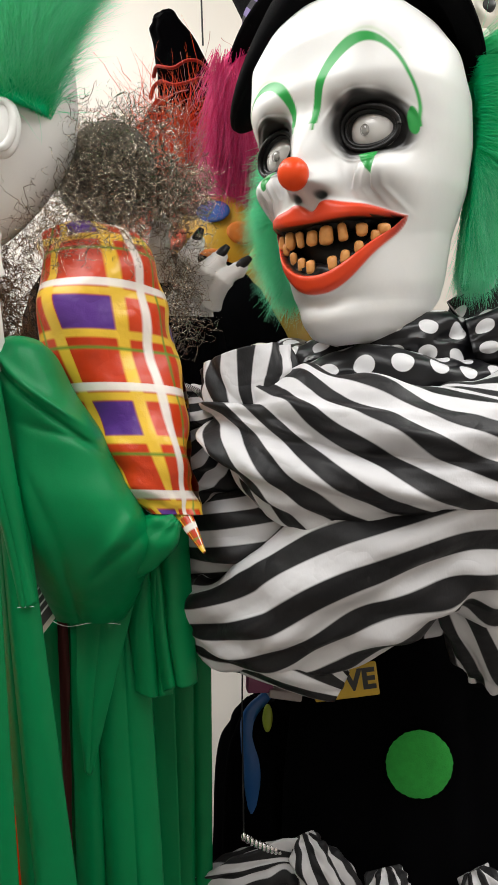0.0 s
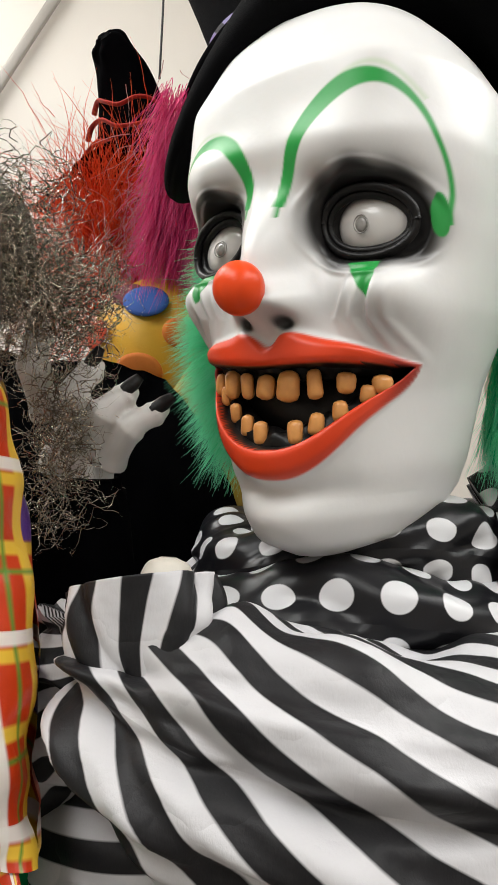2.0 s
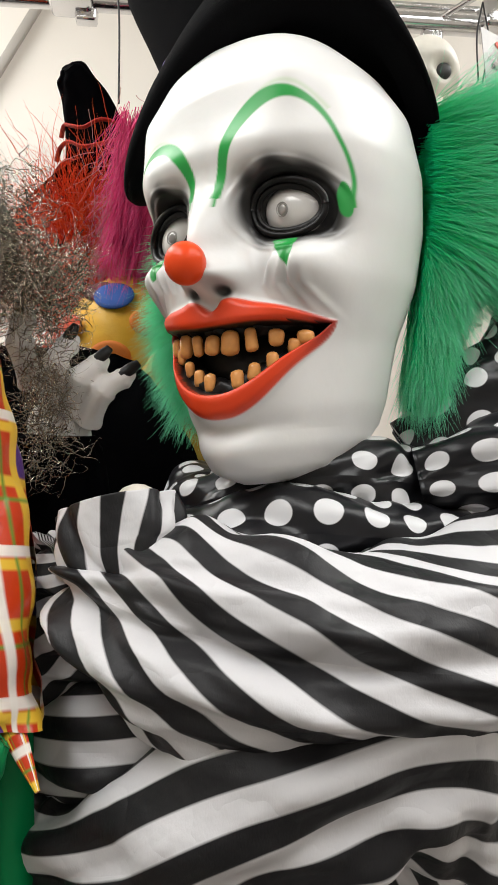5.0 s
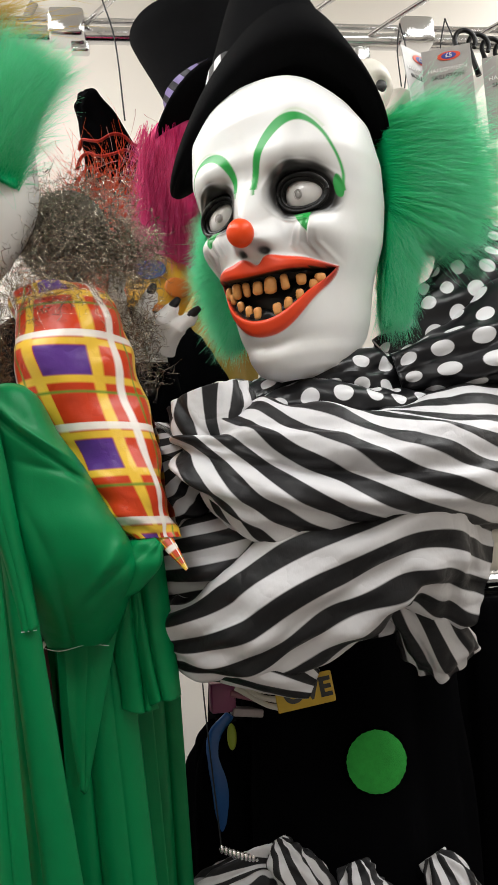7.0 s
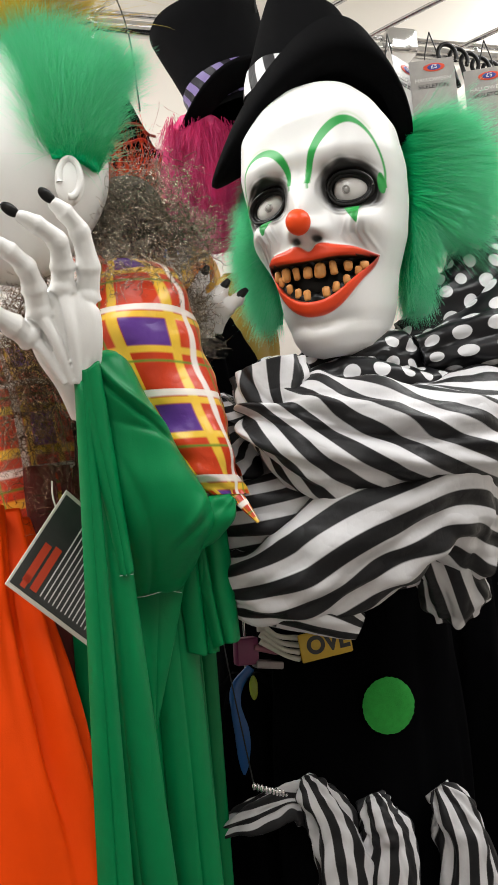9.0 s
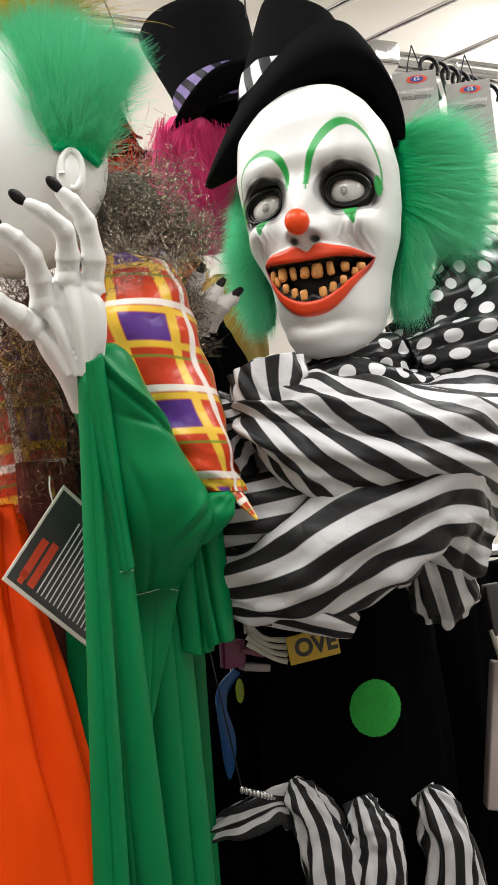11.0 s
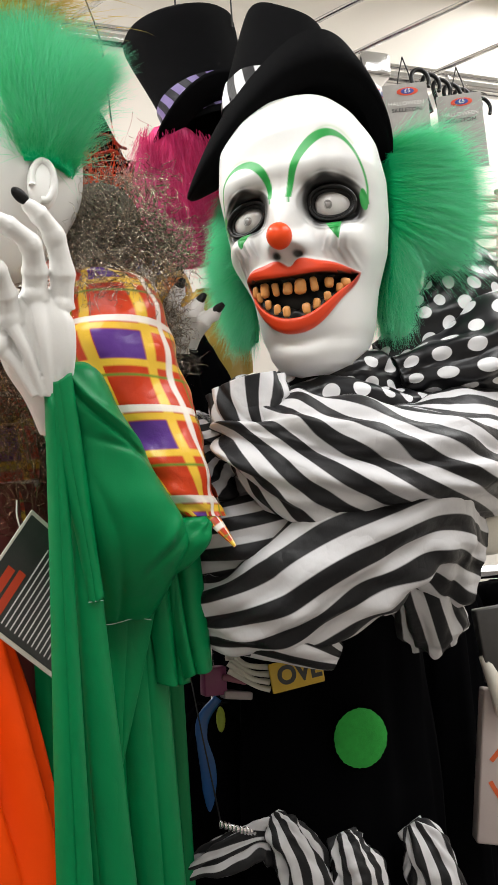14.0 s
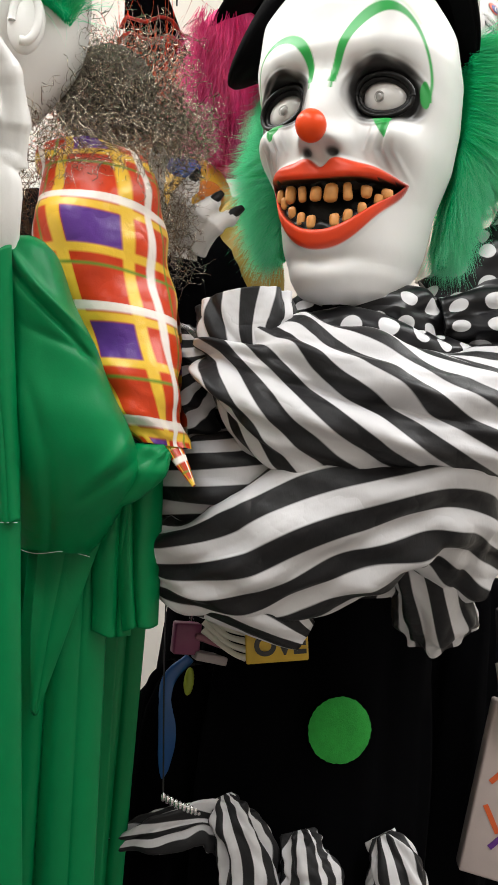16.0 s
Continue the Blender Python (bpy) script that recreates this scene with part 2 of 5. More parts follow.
def tube(rows, n, m, up=(0, 0, 1), fold=0.0, seed=1, fu=2.0, fv=5.0, stripes=8.0, shift=0.0, slant=0.0, cap=True):
    """A cloth or limb tube. rows: x, y, z, half width across, half height along up."""
    r = spline(rows, n)
    c, ra, rb = r[:, :3], r[:, 3], r[:, 4]
    t = np.gradient(c, axis=0)
    t /= np.linalg.norm(t, axis=1)[:, None]
    upv = np.array(up, float)
    side = np.cross(t, upv)
    side /= np.linalg.norm(side, axis=1)[:, None] + 1e-9
    top = np.cross(side, t)
    a = np.linspace(0, 2 * np.pi, m)
    uu, vv = np.meshgrid(np.linspace(0, 1, n), np.linspace(0, 1, m), indexing="ij")
    dist = ripple(uu, np.sin(2 * np.pi * vv) * 0.5, seed, fold, fu, fv) if fold else np.zeros((n, m))
    if fold > 0.005:
        dist = dist + ripple(uu, np.sin(2 * np.pi * vv + 0.4) * 0.5, seed + 7, 0.32 * fold, 3 * fu, 2.2 * fv)
    P = c[:, None] + side[:, None] * ((ra[:, None] + dist) * np.cos(a))[..., None] + top[:, None] * ((rb[:, None] + dist) * np.sin(a))[..., None]
    V = vv * stripes + shift + slant * uu
    block = grid(P, uu, V)
    if cap:
        v, f, u = block
        f = [tuple(q) for q in f]
        k = np.arange(n * m).reshape(n, m)
        f.append(tuple(k[0, :-1]))
        f.append(tuple(k[-1, :-1][::-1]))
        block = (v, f, u)
    return block


def ball(centre, radii, n=20, m=32, turn=None):
    a, b = np.meshgrid(np.linspace(-np.pi / 2, np.pi / 2, n), np.linspace(0, 2 * np.pi, m), indexing="ij")
    P = np.stack([radii[0] * np.cos(a) * np.cos(b), radii[1] * np.cos(a) * np.sin(b), radii[2] * np.sin(a)], -1)
    if turn is not None:
        P = P @ np.array(turn.to_3x3()).T
    return grid(P + np.array(centre), b / 6.28, a)


def box(centre, size, turn=None, bevel=0.0):
    """A block with chamfered edges as (verts, faces, uvs)."""
    bm = bmesh.new()
    bmesh.ops.create_cube(bm, size=1)
    bmesh.ops.scale(bm, vec=size, verts=bm.verts)
    if bevel:
        bmesh.ops.bevel(bm, geom=list(bm.edges), offset=bevel, segments=2, affect="EDGES", profile=0.5)
    if turn is not None:
        bmesh.ops.transform(bm, matrix=turn, verts=bm.verts)
    bm.verts.index_update()
    v = np.array([x.co[:] for x in bm.verts]) + np.array(centre)
    f = [tuple(x.index for x in q.verts) for q in bm.faces]
    bm.free()
    return v, f, np.zeros((len(v), 2))


def rod(a, b, r, m=12):
    a, b = np.array(a, float), np.array(b, float)
    d = b - a
    up = (0, 0, 1) if abs(d[2]) < 0.9 * np.linalg.norm(d) else (0, 1, 0)
    return tube([(*a, r, r), (*((a + b) / 2), r, r), (*b, r, r)], 3, m, up)


def strands(rng, count, root, flow, length, width, segs=5, curl=0.0, droop=0.0):
    """Thin tapered three-sided hairs. root(rng) gives a place; flow(rng, place) its direction."""
    p = np.array([root(rng) for _ in range(count)], float)
    d = np.array([flow(rng, q) for q in p], float)
    unit = lambda w: w / (np.linalg.norm(w, axis=1, keepdims=True) + 1e-9)
    d = unit(d)
    ln = (length * rng.uniform(0.55, 1.15, count))[:, None]
    e = unit(np.cross(d, rng.normal(size=(count, 3))))
    g = np.cross(d, e)
    V = np.zeros((count, segs + 1, 3, 3))
    for s in range(segs + 1):
        w = width * (1 - 0.85 * s / segs)
        for k in range(3):
            V[:, s, k] = p + w * (math.cos(2.094 * k) * e + math.sin(2.094 * k) * g)
        d = unit(d + rng.normal(size=(count, 3)) * curl + np.array((0, 0, -droop)))
        p = p + d * ln / segs
    U = np.zeros((count, segs + 1, 3, 2))
    U[..., 0] = np.arange(3) / 3
    U[..., 1] = (np.arange(segs + 1) / segs)[None, :, None]
    idx = np.arange(count * (segs + 1) * 3).reshape(count, segs + 1, 3)
    nxt = np.roll(idx, -1, axis=2)
    F = np.stack([idx[:, :-1], nxt[:, :-1], nxt[:, 1:], idx[:, 1:]], -1).reshape(-1, 4)
    return V.reshape(-1, 3), F, U.reshape(-1, 2)


def gauss(x, s):
    return np.exp(-(x / s) ** 2)


def step(x, a, b):
    t = np.clip((x - a) / (b - a), 0, 1)
    return t * t * (3 - 2 * t)


# ---- the shop ----
def slab(name, centre, size, mat, label, category):
    ob = put(name, mesh_of(name, *box(centre, size)[:2], smooth=False), mat)
    return tagged(ob, label, category, kind="structure")


slab("floor", (0, -0.7, -0.05), (5.4, 5.0, 0.1), M_FLOOR, "grey vinyl shop floor, lightly scuffed", "floor")
slab("ceiling", (0, -0.7, 2.82), (5.4, 5.0, 0.1), M_CEIL, "plain white shop ceiling", "ceiling")
slab("wall_north", (0, 1.65, 1.384), (5.4, 0.1, 2.768), M_WALL, "plain cream painted shop wall behind the rack", "wall")
slab("wall_south", (0, -3.15, 1.384), (5.4, 0.1, 2.768), M_WALL, "plain cream painted shop wall", "wall")
slab("wall_west", (-2.65, -0.75, 1.384), (0.1, 4.7, 2.768), M_WALL, "plain cream painted side wall", "wall")
slab("wall_east", (2.65, -0.75, 1.384), (0.1, 4.7, 2.768), M_WALL, "plain cream painted side wall", "wall")


# ---- the clown figure ----
HEAD = pose(0.0540, 0.745, 1.746, 10.4, -1.0, -36.2) @ Matrix.Scale(1.05, 4)
EYE_X = 0.046


def lip_lines(x):
    """Heights of the mouth's outer and inner edges at x: top, inner top, inner bottom, bottom."""
    q = np.abs(x) / 0.058
    top = -0.0555 - 0.010 * q ** 2 - 0.0045 * gauss(x, 0.006) + 0.0025 * gauss(np.abs(x) - 0.014, 0.010)
    itop = -0.0680 - 0.001 * q ** 2 + 0.003 * q ** 4
    ibot = -0.1095 + 0.045 * q ** 2.2
    bot = -0.1240 + 0.0585 * q ** 2.4
    return top, itop, ibot, bot


def figure_head():
    n, m = 430, 480
    s = np.linspace(0, 1, n)
    z = -0.168 + 0.306 * (1 - np.cos(np.pi * s)) / 2 * 0.25 + 0.306 * s * 0.75
    t = np.linspace(-1, 1, m)
    az = np.pi * (0.5 * t + 0.5 * t ** 3)
    zk = [-0.168, -0.160, -0.145, -0.12, -0.08, -0.04, 0.0, 0.04, 0.08, 0.105, 0.122, 0.133, 0.138]
    w = np.interp(z, zk, [0.014, 0.038, 0.049, 0.058, 0.066, 0.080, 0.086, 0.088, 0.082, 0.067, 0.050, 0.028, 0.001])
    fr = np.interp(z, zk, [0.020, 0.006, 0.000, -0.002, -0.004, -0.004, 0.000, -0.008, -0.004, 0.012, 0.031, 0.058, 0.095])
    bk = np.interp(z, zk, [0.055, 0.075, 0.095, 0.125, 0.150, 0.180, 0.200, 0.205, 0.200, 0.185, 0.165, 0.135, 0.097])
    ker = np.hanning(19) / np.hanning(19).sum()
    w, fr, bk = (np.convolve(np.pad(a, 9, mode="reflect", reflect_type="odd"), ker, "valid") for a in (w, fr, bk))
    w = np.maximum(w, 0.0005)
    mid = np.minimum(0.105, bk - 0.002)
    A, Z = np.meshgrid(az, z, indexing="xy")
    ca, sa = np.cos(A), np.sin(A)
    X = w[:, None] * np.sign(sa) * np.abs(sa) ** 0.74
    front = (mid - fr)[:, None] * np.abs(ca) ** 0.66
    back = (bk - mid)[:, None] * np.abs(ca) ** 0.95
    Y = mid[:, None] + np.where(ca > 0, -front, back)
    ax = np.abs(X)
    on = step(ca, 0.0, 0.35)
    d = -0.018 * np.exp(-((ax - EYE_X) / 0.025) ** 4 - ((Z - 0.001) / 0.0205) ** 4)
    er0 = np.sqrt(((ax - EYE_X) / 0.031) ** 2 + (Z / 0.0245) ** 2)
    d += 0.0030 * gauss(er0 - 0.92, 0.10) + 0.0015 * gauss(er0 - 1.12, 0.06)
    d += 0.006 * gauss(ax - 0.040, 0.030) * gauss(Z - 0.036, 0.018)
    d += 0.005 * gauss(ax - 0.045, 0.026) * gauss(Z - 0.070, 0.020)
    d += 0.017 * gauss(ax - 0.060, 0.019) * gauss(Z + 0.037, 0.017)
    d += 0.026 * gauss(X, 0.0125) * step(Z, -0.058, -0.036) * step(-Z, -0.030, 0.020)
    d += 0.015 * gauss(ax - 0.0125, 0.0085) * gauss(Z + 0.041, 0.010)
    d -= 0.011 * gauss(ax - 0.0110, 0.0048) * gauss(Z + 0.0470, 0.0042)
    d += 0.013 * gauss(X, 0.050) * gauss(Z + 0.089, 0.040)
    d -= 0.013 * gauss(ax - 0.066, 0.017) * gauss(Z + 0.088, 0.032)
    d += 0.010 * gauss(X, 0.026) * gauss(Z + 0.150, 0.016)
    d -= 0.005 * gauss(X, 0.03) * gauss(Z + 0.131, 0.006)
    for k in range(4):
        line = ax - 0.030 - 0.007 * k - 0.35 * np.abs(Z + 0.048)
        d += 0.0022 * np.sin(2.2 * k) * gauss(line, 0.0028) * gauss(Z + 0.044, 0.014)
        d += 0.0026 * gauss(line - 0.0035, 0.0022) * gauss(Z + 0.042 + 0.003 * k, 0.012)
    d -= 0.003 * gauss(X, 0.004) * gauss(Z - 0.012, 0.012)
    top, itop, ibot, bot = lip_lines(X)
    wide = ax < 0.0585
    inlip = wide & (Z < top) & (Z > bot)
    hole = wide & (ax < 0.0555) & (Z < itop) & (Z > ibot)
    lipmid = np.where(Z > (itop + ibot) / 2, (top + itop) / 2, (ibot + bot) / 2)
    lipw = np.maximum(np.where(Z > (itop + ibot) / 2, (top - itop), (ibot - bot)) / 2, 0.001)
    d += np.where(wide, 0.0065 * np.exp(-((Z - lipmid) / (lipw * 1.15)) ** 4) * step(0.0605 - ax, 0, 0.006), 0)
    d -= np.where(hole, 0.030 * np.minimum(1, np.minimum(itop - Z, Z - ibot) / 0.0045), 0)
    Y = Y - d * on
    # the paint, with soft shadows laid into the nose and cheek creases
    C = np.ones((n, m, 3)) * np.array((0.80, 0.795, 0.785))

    def lay(mask, colour):
        nonlocal C
        C = C * (1 - mask[..., None]) + np.array(colour) * mask[..., None]
    ez = Z - 0.001
    er = np.sqrt(((ax - EYE_X) / 0.0315) ** 2 + (ez / 0.0262) ** 2)
    wob = 0.04 * np.sin(9 * X / 0.03 + 40 * Z)
    lay(on * 0.34 * step(1.46 + 0.28 * step(Z, 0, 0.02) + wob - er, 0.0, 0.85), (0.10, 0.09, 0.09))
    lay(on * step(1.20 + wob - er, 0.0, 0.30), (0.008, 0.007, 0.007))
    # soft shadow put into the colour in the creases beside and under the nose
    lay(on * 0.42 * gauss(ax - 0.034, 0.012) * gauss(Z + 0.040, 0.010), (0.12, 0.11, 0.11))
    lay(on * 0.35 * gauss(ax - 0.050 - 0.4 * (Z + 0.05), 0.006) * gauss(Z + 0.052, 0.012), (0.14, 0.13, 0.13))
    lay(on * 0.55 * gauss(ax - 0.011, 0.0075) * gauss(Z + 0.0475, 0.0065), (0.02, 0.02, 0.02))
    lay(on * 0.9 * step(1.0 - np.sqrt(((ax - 0.0105) / 0.0058) ** 2 + ((Z + 0.0485) / 0.0042) ** 2), 0, 0.5), (0.006, 0.006, 0.006))
    # green brow arches, thicker at the inner foot and in a drop at the outer one
    bz = Z - 0.005
    high = np.where(X > 0, 0.061, 0.050)
    wide_arch = np.where(X > 0, 0.0365, 0.0335)
    bx = ax - np.where(X > 0, 0.0425, 0.0440) - np.where(X > 0, 0.006, -0.004) * np.clip(bz / high, 0, 1.2)
    th = np.arctan2(bz / high, bx / wide_arch)
    rr = np.sqrt((bx / wide_arch) ** 2 + (bz / high) ** 2)
    thick = 0.034 + 0.085 * gauss(th - 2.3, 0.95)
    arch = step(thick - np.abs(rr - 1), 0, 0.03) * (Z > 0.0)
    lay(on * 0.5 * step(0.05 - np.abs(rr - 1.09 - 0.02 * np.sin(5 * th)), 0, 0.06) * (th > 0.9) * (th < 2.6), (0.45, 0.62, 0.35))
    lay(on * arch, (0.012, 0.34, 0.055))
    drop = step(1 - np.sqrt(((ax - 0.0762) / 0.0030) ** 2 + ((Z - 0.004) / 0.011) ** 2), 0, 0.12)
    lay(on * drop, (0.012, 0.30, 0.05))
    tz = (Z + 0.0215) / -0.019
    tear = step(0.0085 * (1 - np.clip(tz, 0, 1)) ** 0.75 - np.abs(ax - 0.047 - 0.002 * tz), 0, 0.0008) * (tz > 0) * (tz < 1)
    lay(on * tear, (0.012, 0.30, 0.05))
    soft = step(0.0012 - np.maximum(np.maximum(Z - top, bot - Z), ax - 0.0585), 0, 0.0012)
    lay(on * soft, (0.80, 0.058, 0.010))
    lay(on * 0.75 * soft * step(ax, 0.044, 0.057), (0.25, 0.01, 0.008))
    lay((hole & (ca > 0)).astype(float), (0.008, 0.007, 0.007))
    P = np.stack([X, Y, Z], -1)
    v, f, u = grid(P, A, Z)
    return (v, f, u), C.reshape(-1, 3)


# pulls that make the mask lopsided: place on the even face, and how far it is drawn
PULLS = (
    ((0, -0.036, -0.034), (0, -0.001, 0.001)),
    ((0, -0.010, -0.124), (0, -0.003, -0.001)), ((0, -0.016, -0.060), (0, 0.001, 0)),
    ((0.076, 0.038, -0.007), (-0.002, -0.005, -0.002)), ((-0.046, 0.011, 0), (0.003, 0, 0)),
    ((0.046, 0.011, 0), (-0.004, 0, 0)), ((-0.058, 0.023, -0.065), (0.003, -0.005, 0.002)),
    ((0.058, 0.023, -0.065), (0.004, 0.007, -0.005)), ((-0.049, -0.006, -0.040), (-0.001, 0, 0.009)),
    ((0.049, -0.006, -0.040), (0.002, 0, 0.001)), ((-0.013, -0.004, 0), (-0.0025, -0.001, 0.007)),
    ((0.013, -0.004, 0), (0.0025, 0, 0.003)), ((-0.042, -0.004, 0.071), (0, 0.004, -0.005)),
    ((0.042, -0.004, 0.071), (0.003, 0.006, 0.002)),
)


def lopsided(v, reach=0.030):
    c, d = np.array([p[0] for p in PULLS], float), np.array([p[1] for p in PULLS], float)
    near = lambda a, b: np.exp(-((a[:, None] - b[None]) ** 2).sum(-1) / reach ** 2)
    return v + near(v, c) @ np.linalg.solve(near(c, c) + 0.02 * np.eye(len(c)), d)


def tooth(x, z, w, h, y, lean, seed):
    rng = np.random.RandomState(seed)
    v, f, u = box((0, 0, 0), (w, w * 0.75, h), None, w * 0.36)
    v = v.copy()
    v[:, 0] *= 1 - 0.18 * (v[:, 2] / h) * (1 if rng.rand() > 0.5 else -1)
    v = v @ np.array(Euler((rng.uniform(-0.1, 0.1), rng.uniform(-0.12, 0.12), lean)).to_matrix()).T
    return v + np.array((x, y, z)), f, u


def build_figure():
    blocks, slots, paint = [], [], []

    def add(block, slot, colours=None):
        blocks.append(block)
        slots.extend([slot] * len(block[1]))
        paint.append(colours if colours is not None else np.ones((len(block[0]), 3)) * 0.8)
    head, colours = figure_head()
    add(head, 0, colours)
    add(tube([(0, 0.085, -0.10, 0.05, 0.055), (0, 0.09, -0.16, 0.046, 0.05), (0, 0.10, -0.24, 0.05, 0.055)], 12, 40, (0, 1, 0)), 0)
    for sx in (-1, 1):
        add(ball((sx * EYE_X, 0.0235, 0.0), (0.0205, 0.0120, 0.0168), 24, 40, Euler((0, 0, sx * 0.28)).to_matrix()), 1)
        add(ball((sx * EYE_X - 0.001, 0.0114, -0.0005), (0.0038, 0.0016, 0.0038), 10, 20), 2)
        for r, w in ((0.0045, 0.00035), (0.0026, 0.0003)):
            ring = [(sx * EYE_X - 0.001 + r * np.cos(q), 0.0108, r * np.sin(q) - 0.0005, w, w) for q in np.linspace(0, 2 * np.pi, 17)]
            add(tube(ring, 40, 8, (0, 1, 0.01), cap=False), 2)
        # lids
        for sz in (1, -1):
            for k in range(2):
                lid = [(sx * EYE_X + (0.0215 + 0.003 * k) * np.cos(q), 0.0120 - 0.0026 * k + 8 * (0.024 * np.cos(q)) ** 2 + sx * 0.30 * 0.024 * np.cos(q), sz * (0.0140 + 0.0034 * k) * np.sin(q), 0.0022, 0.0022) for q in np.linspace(0.0, np.pi, 11)]
                add(tube(lid, 36, 10, (0, 1, 0.01)), 3)
    add(ball((0, -0.0360, -0.0335), (0.0122, 0.0122, 0.0126), 24, 40), 4)
    add(ball((0, 0.030, -0.090), (0.046, 0.018, 0.030)), 3)
    # gums and teeth on two arches
    for up in (1, 0):
        g = []
        for x in np.linspace(-0.046, 0.046, 9):
            q = abs(x) / 0.055
            zz = (-0.0665 + 0.002 * q ** 2) if up else (-0.1085 + 0.040 * q ** 2)
            g.append((x, 0.0005 + 8.5 * x * x, zz, 0.0080 - 0.004 * q ** 2, 0.0092 - 0.0045 * q ** 2))
        add(tube(g, 90, 18, (0, 0, 1), 0.0022, 3 + up, 9, 4), 3)
    xs = np.linspace(-0.046, 0.046, 8)
    for i, x in enumerate(xs):
        q = abs(x) / 0.055
        h = 0.0165 * (1 - 0.35 * q)
        add(tooth(x, -0.0720 - h * 0.40, (0.0120 - 0.0036 * q) * (0.88 + 0.2 * math.sin(i * 2.1)), h * (0.95 + 0.14 * math.sin(i * 1.7)), -0.0065 + 8.2 * x * x, 16 * x, 10 + i), 5)
    for i, x in enumerate(np.linspace(-0.041, 0.041, 9)):
        q = abs(x) / 0.055
        h = 0.0130 * (1 - 0.3 * q)
        if i == 4:
            continue
        add(tooth(x, -0.1075 + 0.038 * q ** 2 + h * 0.40, 0.0086 - 0.0020 * q, h, -0.0060 + 8.2 * x * x, 16 * x, 30 + i), 5)
    v, f, u = joined(*blocks)
    me = mesh_of("clown_figure", lopsided(v), f, u, slots)
    at = me.color_attributes.new("paint", "FLOAT_COLOR", "POINT")
    col = np.concatenate([np.concatenate(paint), np.ones((len(v), 1))], 1).astype(np.float32)
    at.data.foreach_set("color", col.ravel())
    ob = put("clown_figure", me, [M_LATEX, M_EYE, M_LENS, M_BLACKGLOSS, M_LIP, M_TOOTH])
    ob.matrix_world = HEAD
    return tagged(ob, "white-faced clown display figure with red nose and stained teeth", "figure")


build_figure()


# ---- hair tufts beside the face ----
def hair_tuft(pad, banks, seed):
    """Plush hair in banks: a strip of roots, the lean of the strands from its foot (0) to its top (1), how many, how long."""
    rng = np.random.RandomState(seed)
    top = thing("hair_tuft", "bright green synthetic clown hair tuft beside the mask", "clown hair", "hair tufts of the clown")
    put("hair_pad", mesh_of("hair_pad", *tube(pad, 40, 36, (0, 1, 0), 0.005, seed, 3, 4)), M_HAIRBASE, top)
    locks = rng.normal(size=(220, 3)) * 0.16
    for strip, aim, count, length in banks:
        line, lean = spline(strip, 80), np.array(aim, float)

        def root(r):
            p = line[int(79.9 * r.rand())]
            return p[:3] + np.clip(r.normal(size=3), -1.5, 1.5) * np.array((p[3], p[4], 0.006))

        def flow(r, p):
            h = np.clip((p[2] - line[-1, 2]) / (line[0, 2] - line[-1, 2]), 0, 1)
            d = np.array([np.interp(h, lean[:, 0], lean[:, k]) for k in (1, 2, 3)])
            lock = locks[int(abs(p[2] * 4100 + p[0] * 1900 + p[1] * 900)) % 220]
            return d + lock + r.normal(size=3) * 0.12
        put("hair", mesh_of("hair", *strands(rng, count, root, flow, length, 0.00030, 6, 0.06, 0.05)), M_HAIR, top)


hair_tuft([(0.222, 0.835, 1.872, 0.006, 0.010), (0.238, 0.838, 1.85, 0.020, 0.018), (0.246, 0.838, 1.81, 0.026, 0.020), (0.240, 0.836, 1.77, 0.022, 0.018), (0.222, 0.832, 1.72, 0.010, 0.014), (0.212, 0.828, 1.67, 0.008, 0.012), (0.206, 0.824, 1.64, 0.004, 0.006)],
          (([(0.228, 0.835, 1.872, 0.010, 0.014), (0.240, 0.833, 1.84, 0.016, 0.016), (0.244, 0.833, 1.81, 0.018, 0.016), (0.234, 0.833, 1.765, 0.014, 0.016)],
            [(0, 1.0, -0.1, -0.42), (0.4, 1.0, -0.1, -0.10), (0.75, 1.0, -0.1, 0.18), (1, 0.9, -0.1, 0.40)], 26000, 0.080),
           ([(0.238, 0.834, 1.870, 0.020, 0.014), (0.252, 0.833, 1.84, 0.024, 0.016), (0.256, 0.833, 1.80, 0.024, 0.016), (0.242, 0.833, 1.755, 0.020, 0.016)],
            [(0, 1.0, -0.1, -0.60), (0.4, 1.0, -0.1, -0.12), (0.75, 1.0, -0.1, 0.25), (1, 0.7, -0.1, 0.65)], 2600, 0.098),
           ([(0.228, 0.833, 1.765, 0.010, 0.014), (0.220, 0.831, 1.72, 0.008, 0.014), (0.212, 0.828, 1.67, 0.007, 0.012)],
            [(0, 0.05, -0.1, -1.0), (0.6, 0.20, -0.1, -1.0), (1, 0.45, -0.1, -0.9)], 13000, 0.046)), 12)
hair_tuft([(0.050, 0.885, 1.85, 0.006, 0.010), (0.044, 0.89, 1.79, 0.012, 0.016), (0.042, 0.89, 1.72, 0.014, 0.018), (0.050, 0.885, 1.64, 0.008, 0.010)],
          (([(0.046, 0.880, 1.84, 0.006, 0.012), (0.043, 0.885, 1.78, 0.008, 0.014), (0.042, 0.885, 1.72, 0.010, 0.014), (0.048, 0.88, 1.66, 0.008, 0.012)],
            [(0, -0.35, -0.2, -0.9), (0.4, -0.9, -0.2, -0.35), (0.7, -0.7, -0.2, -0.6), (1, -0.5, -0.2, -0.8)], 14000, 0.042),), 10)


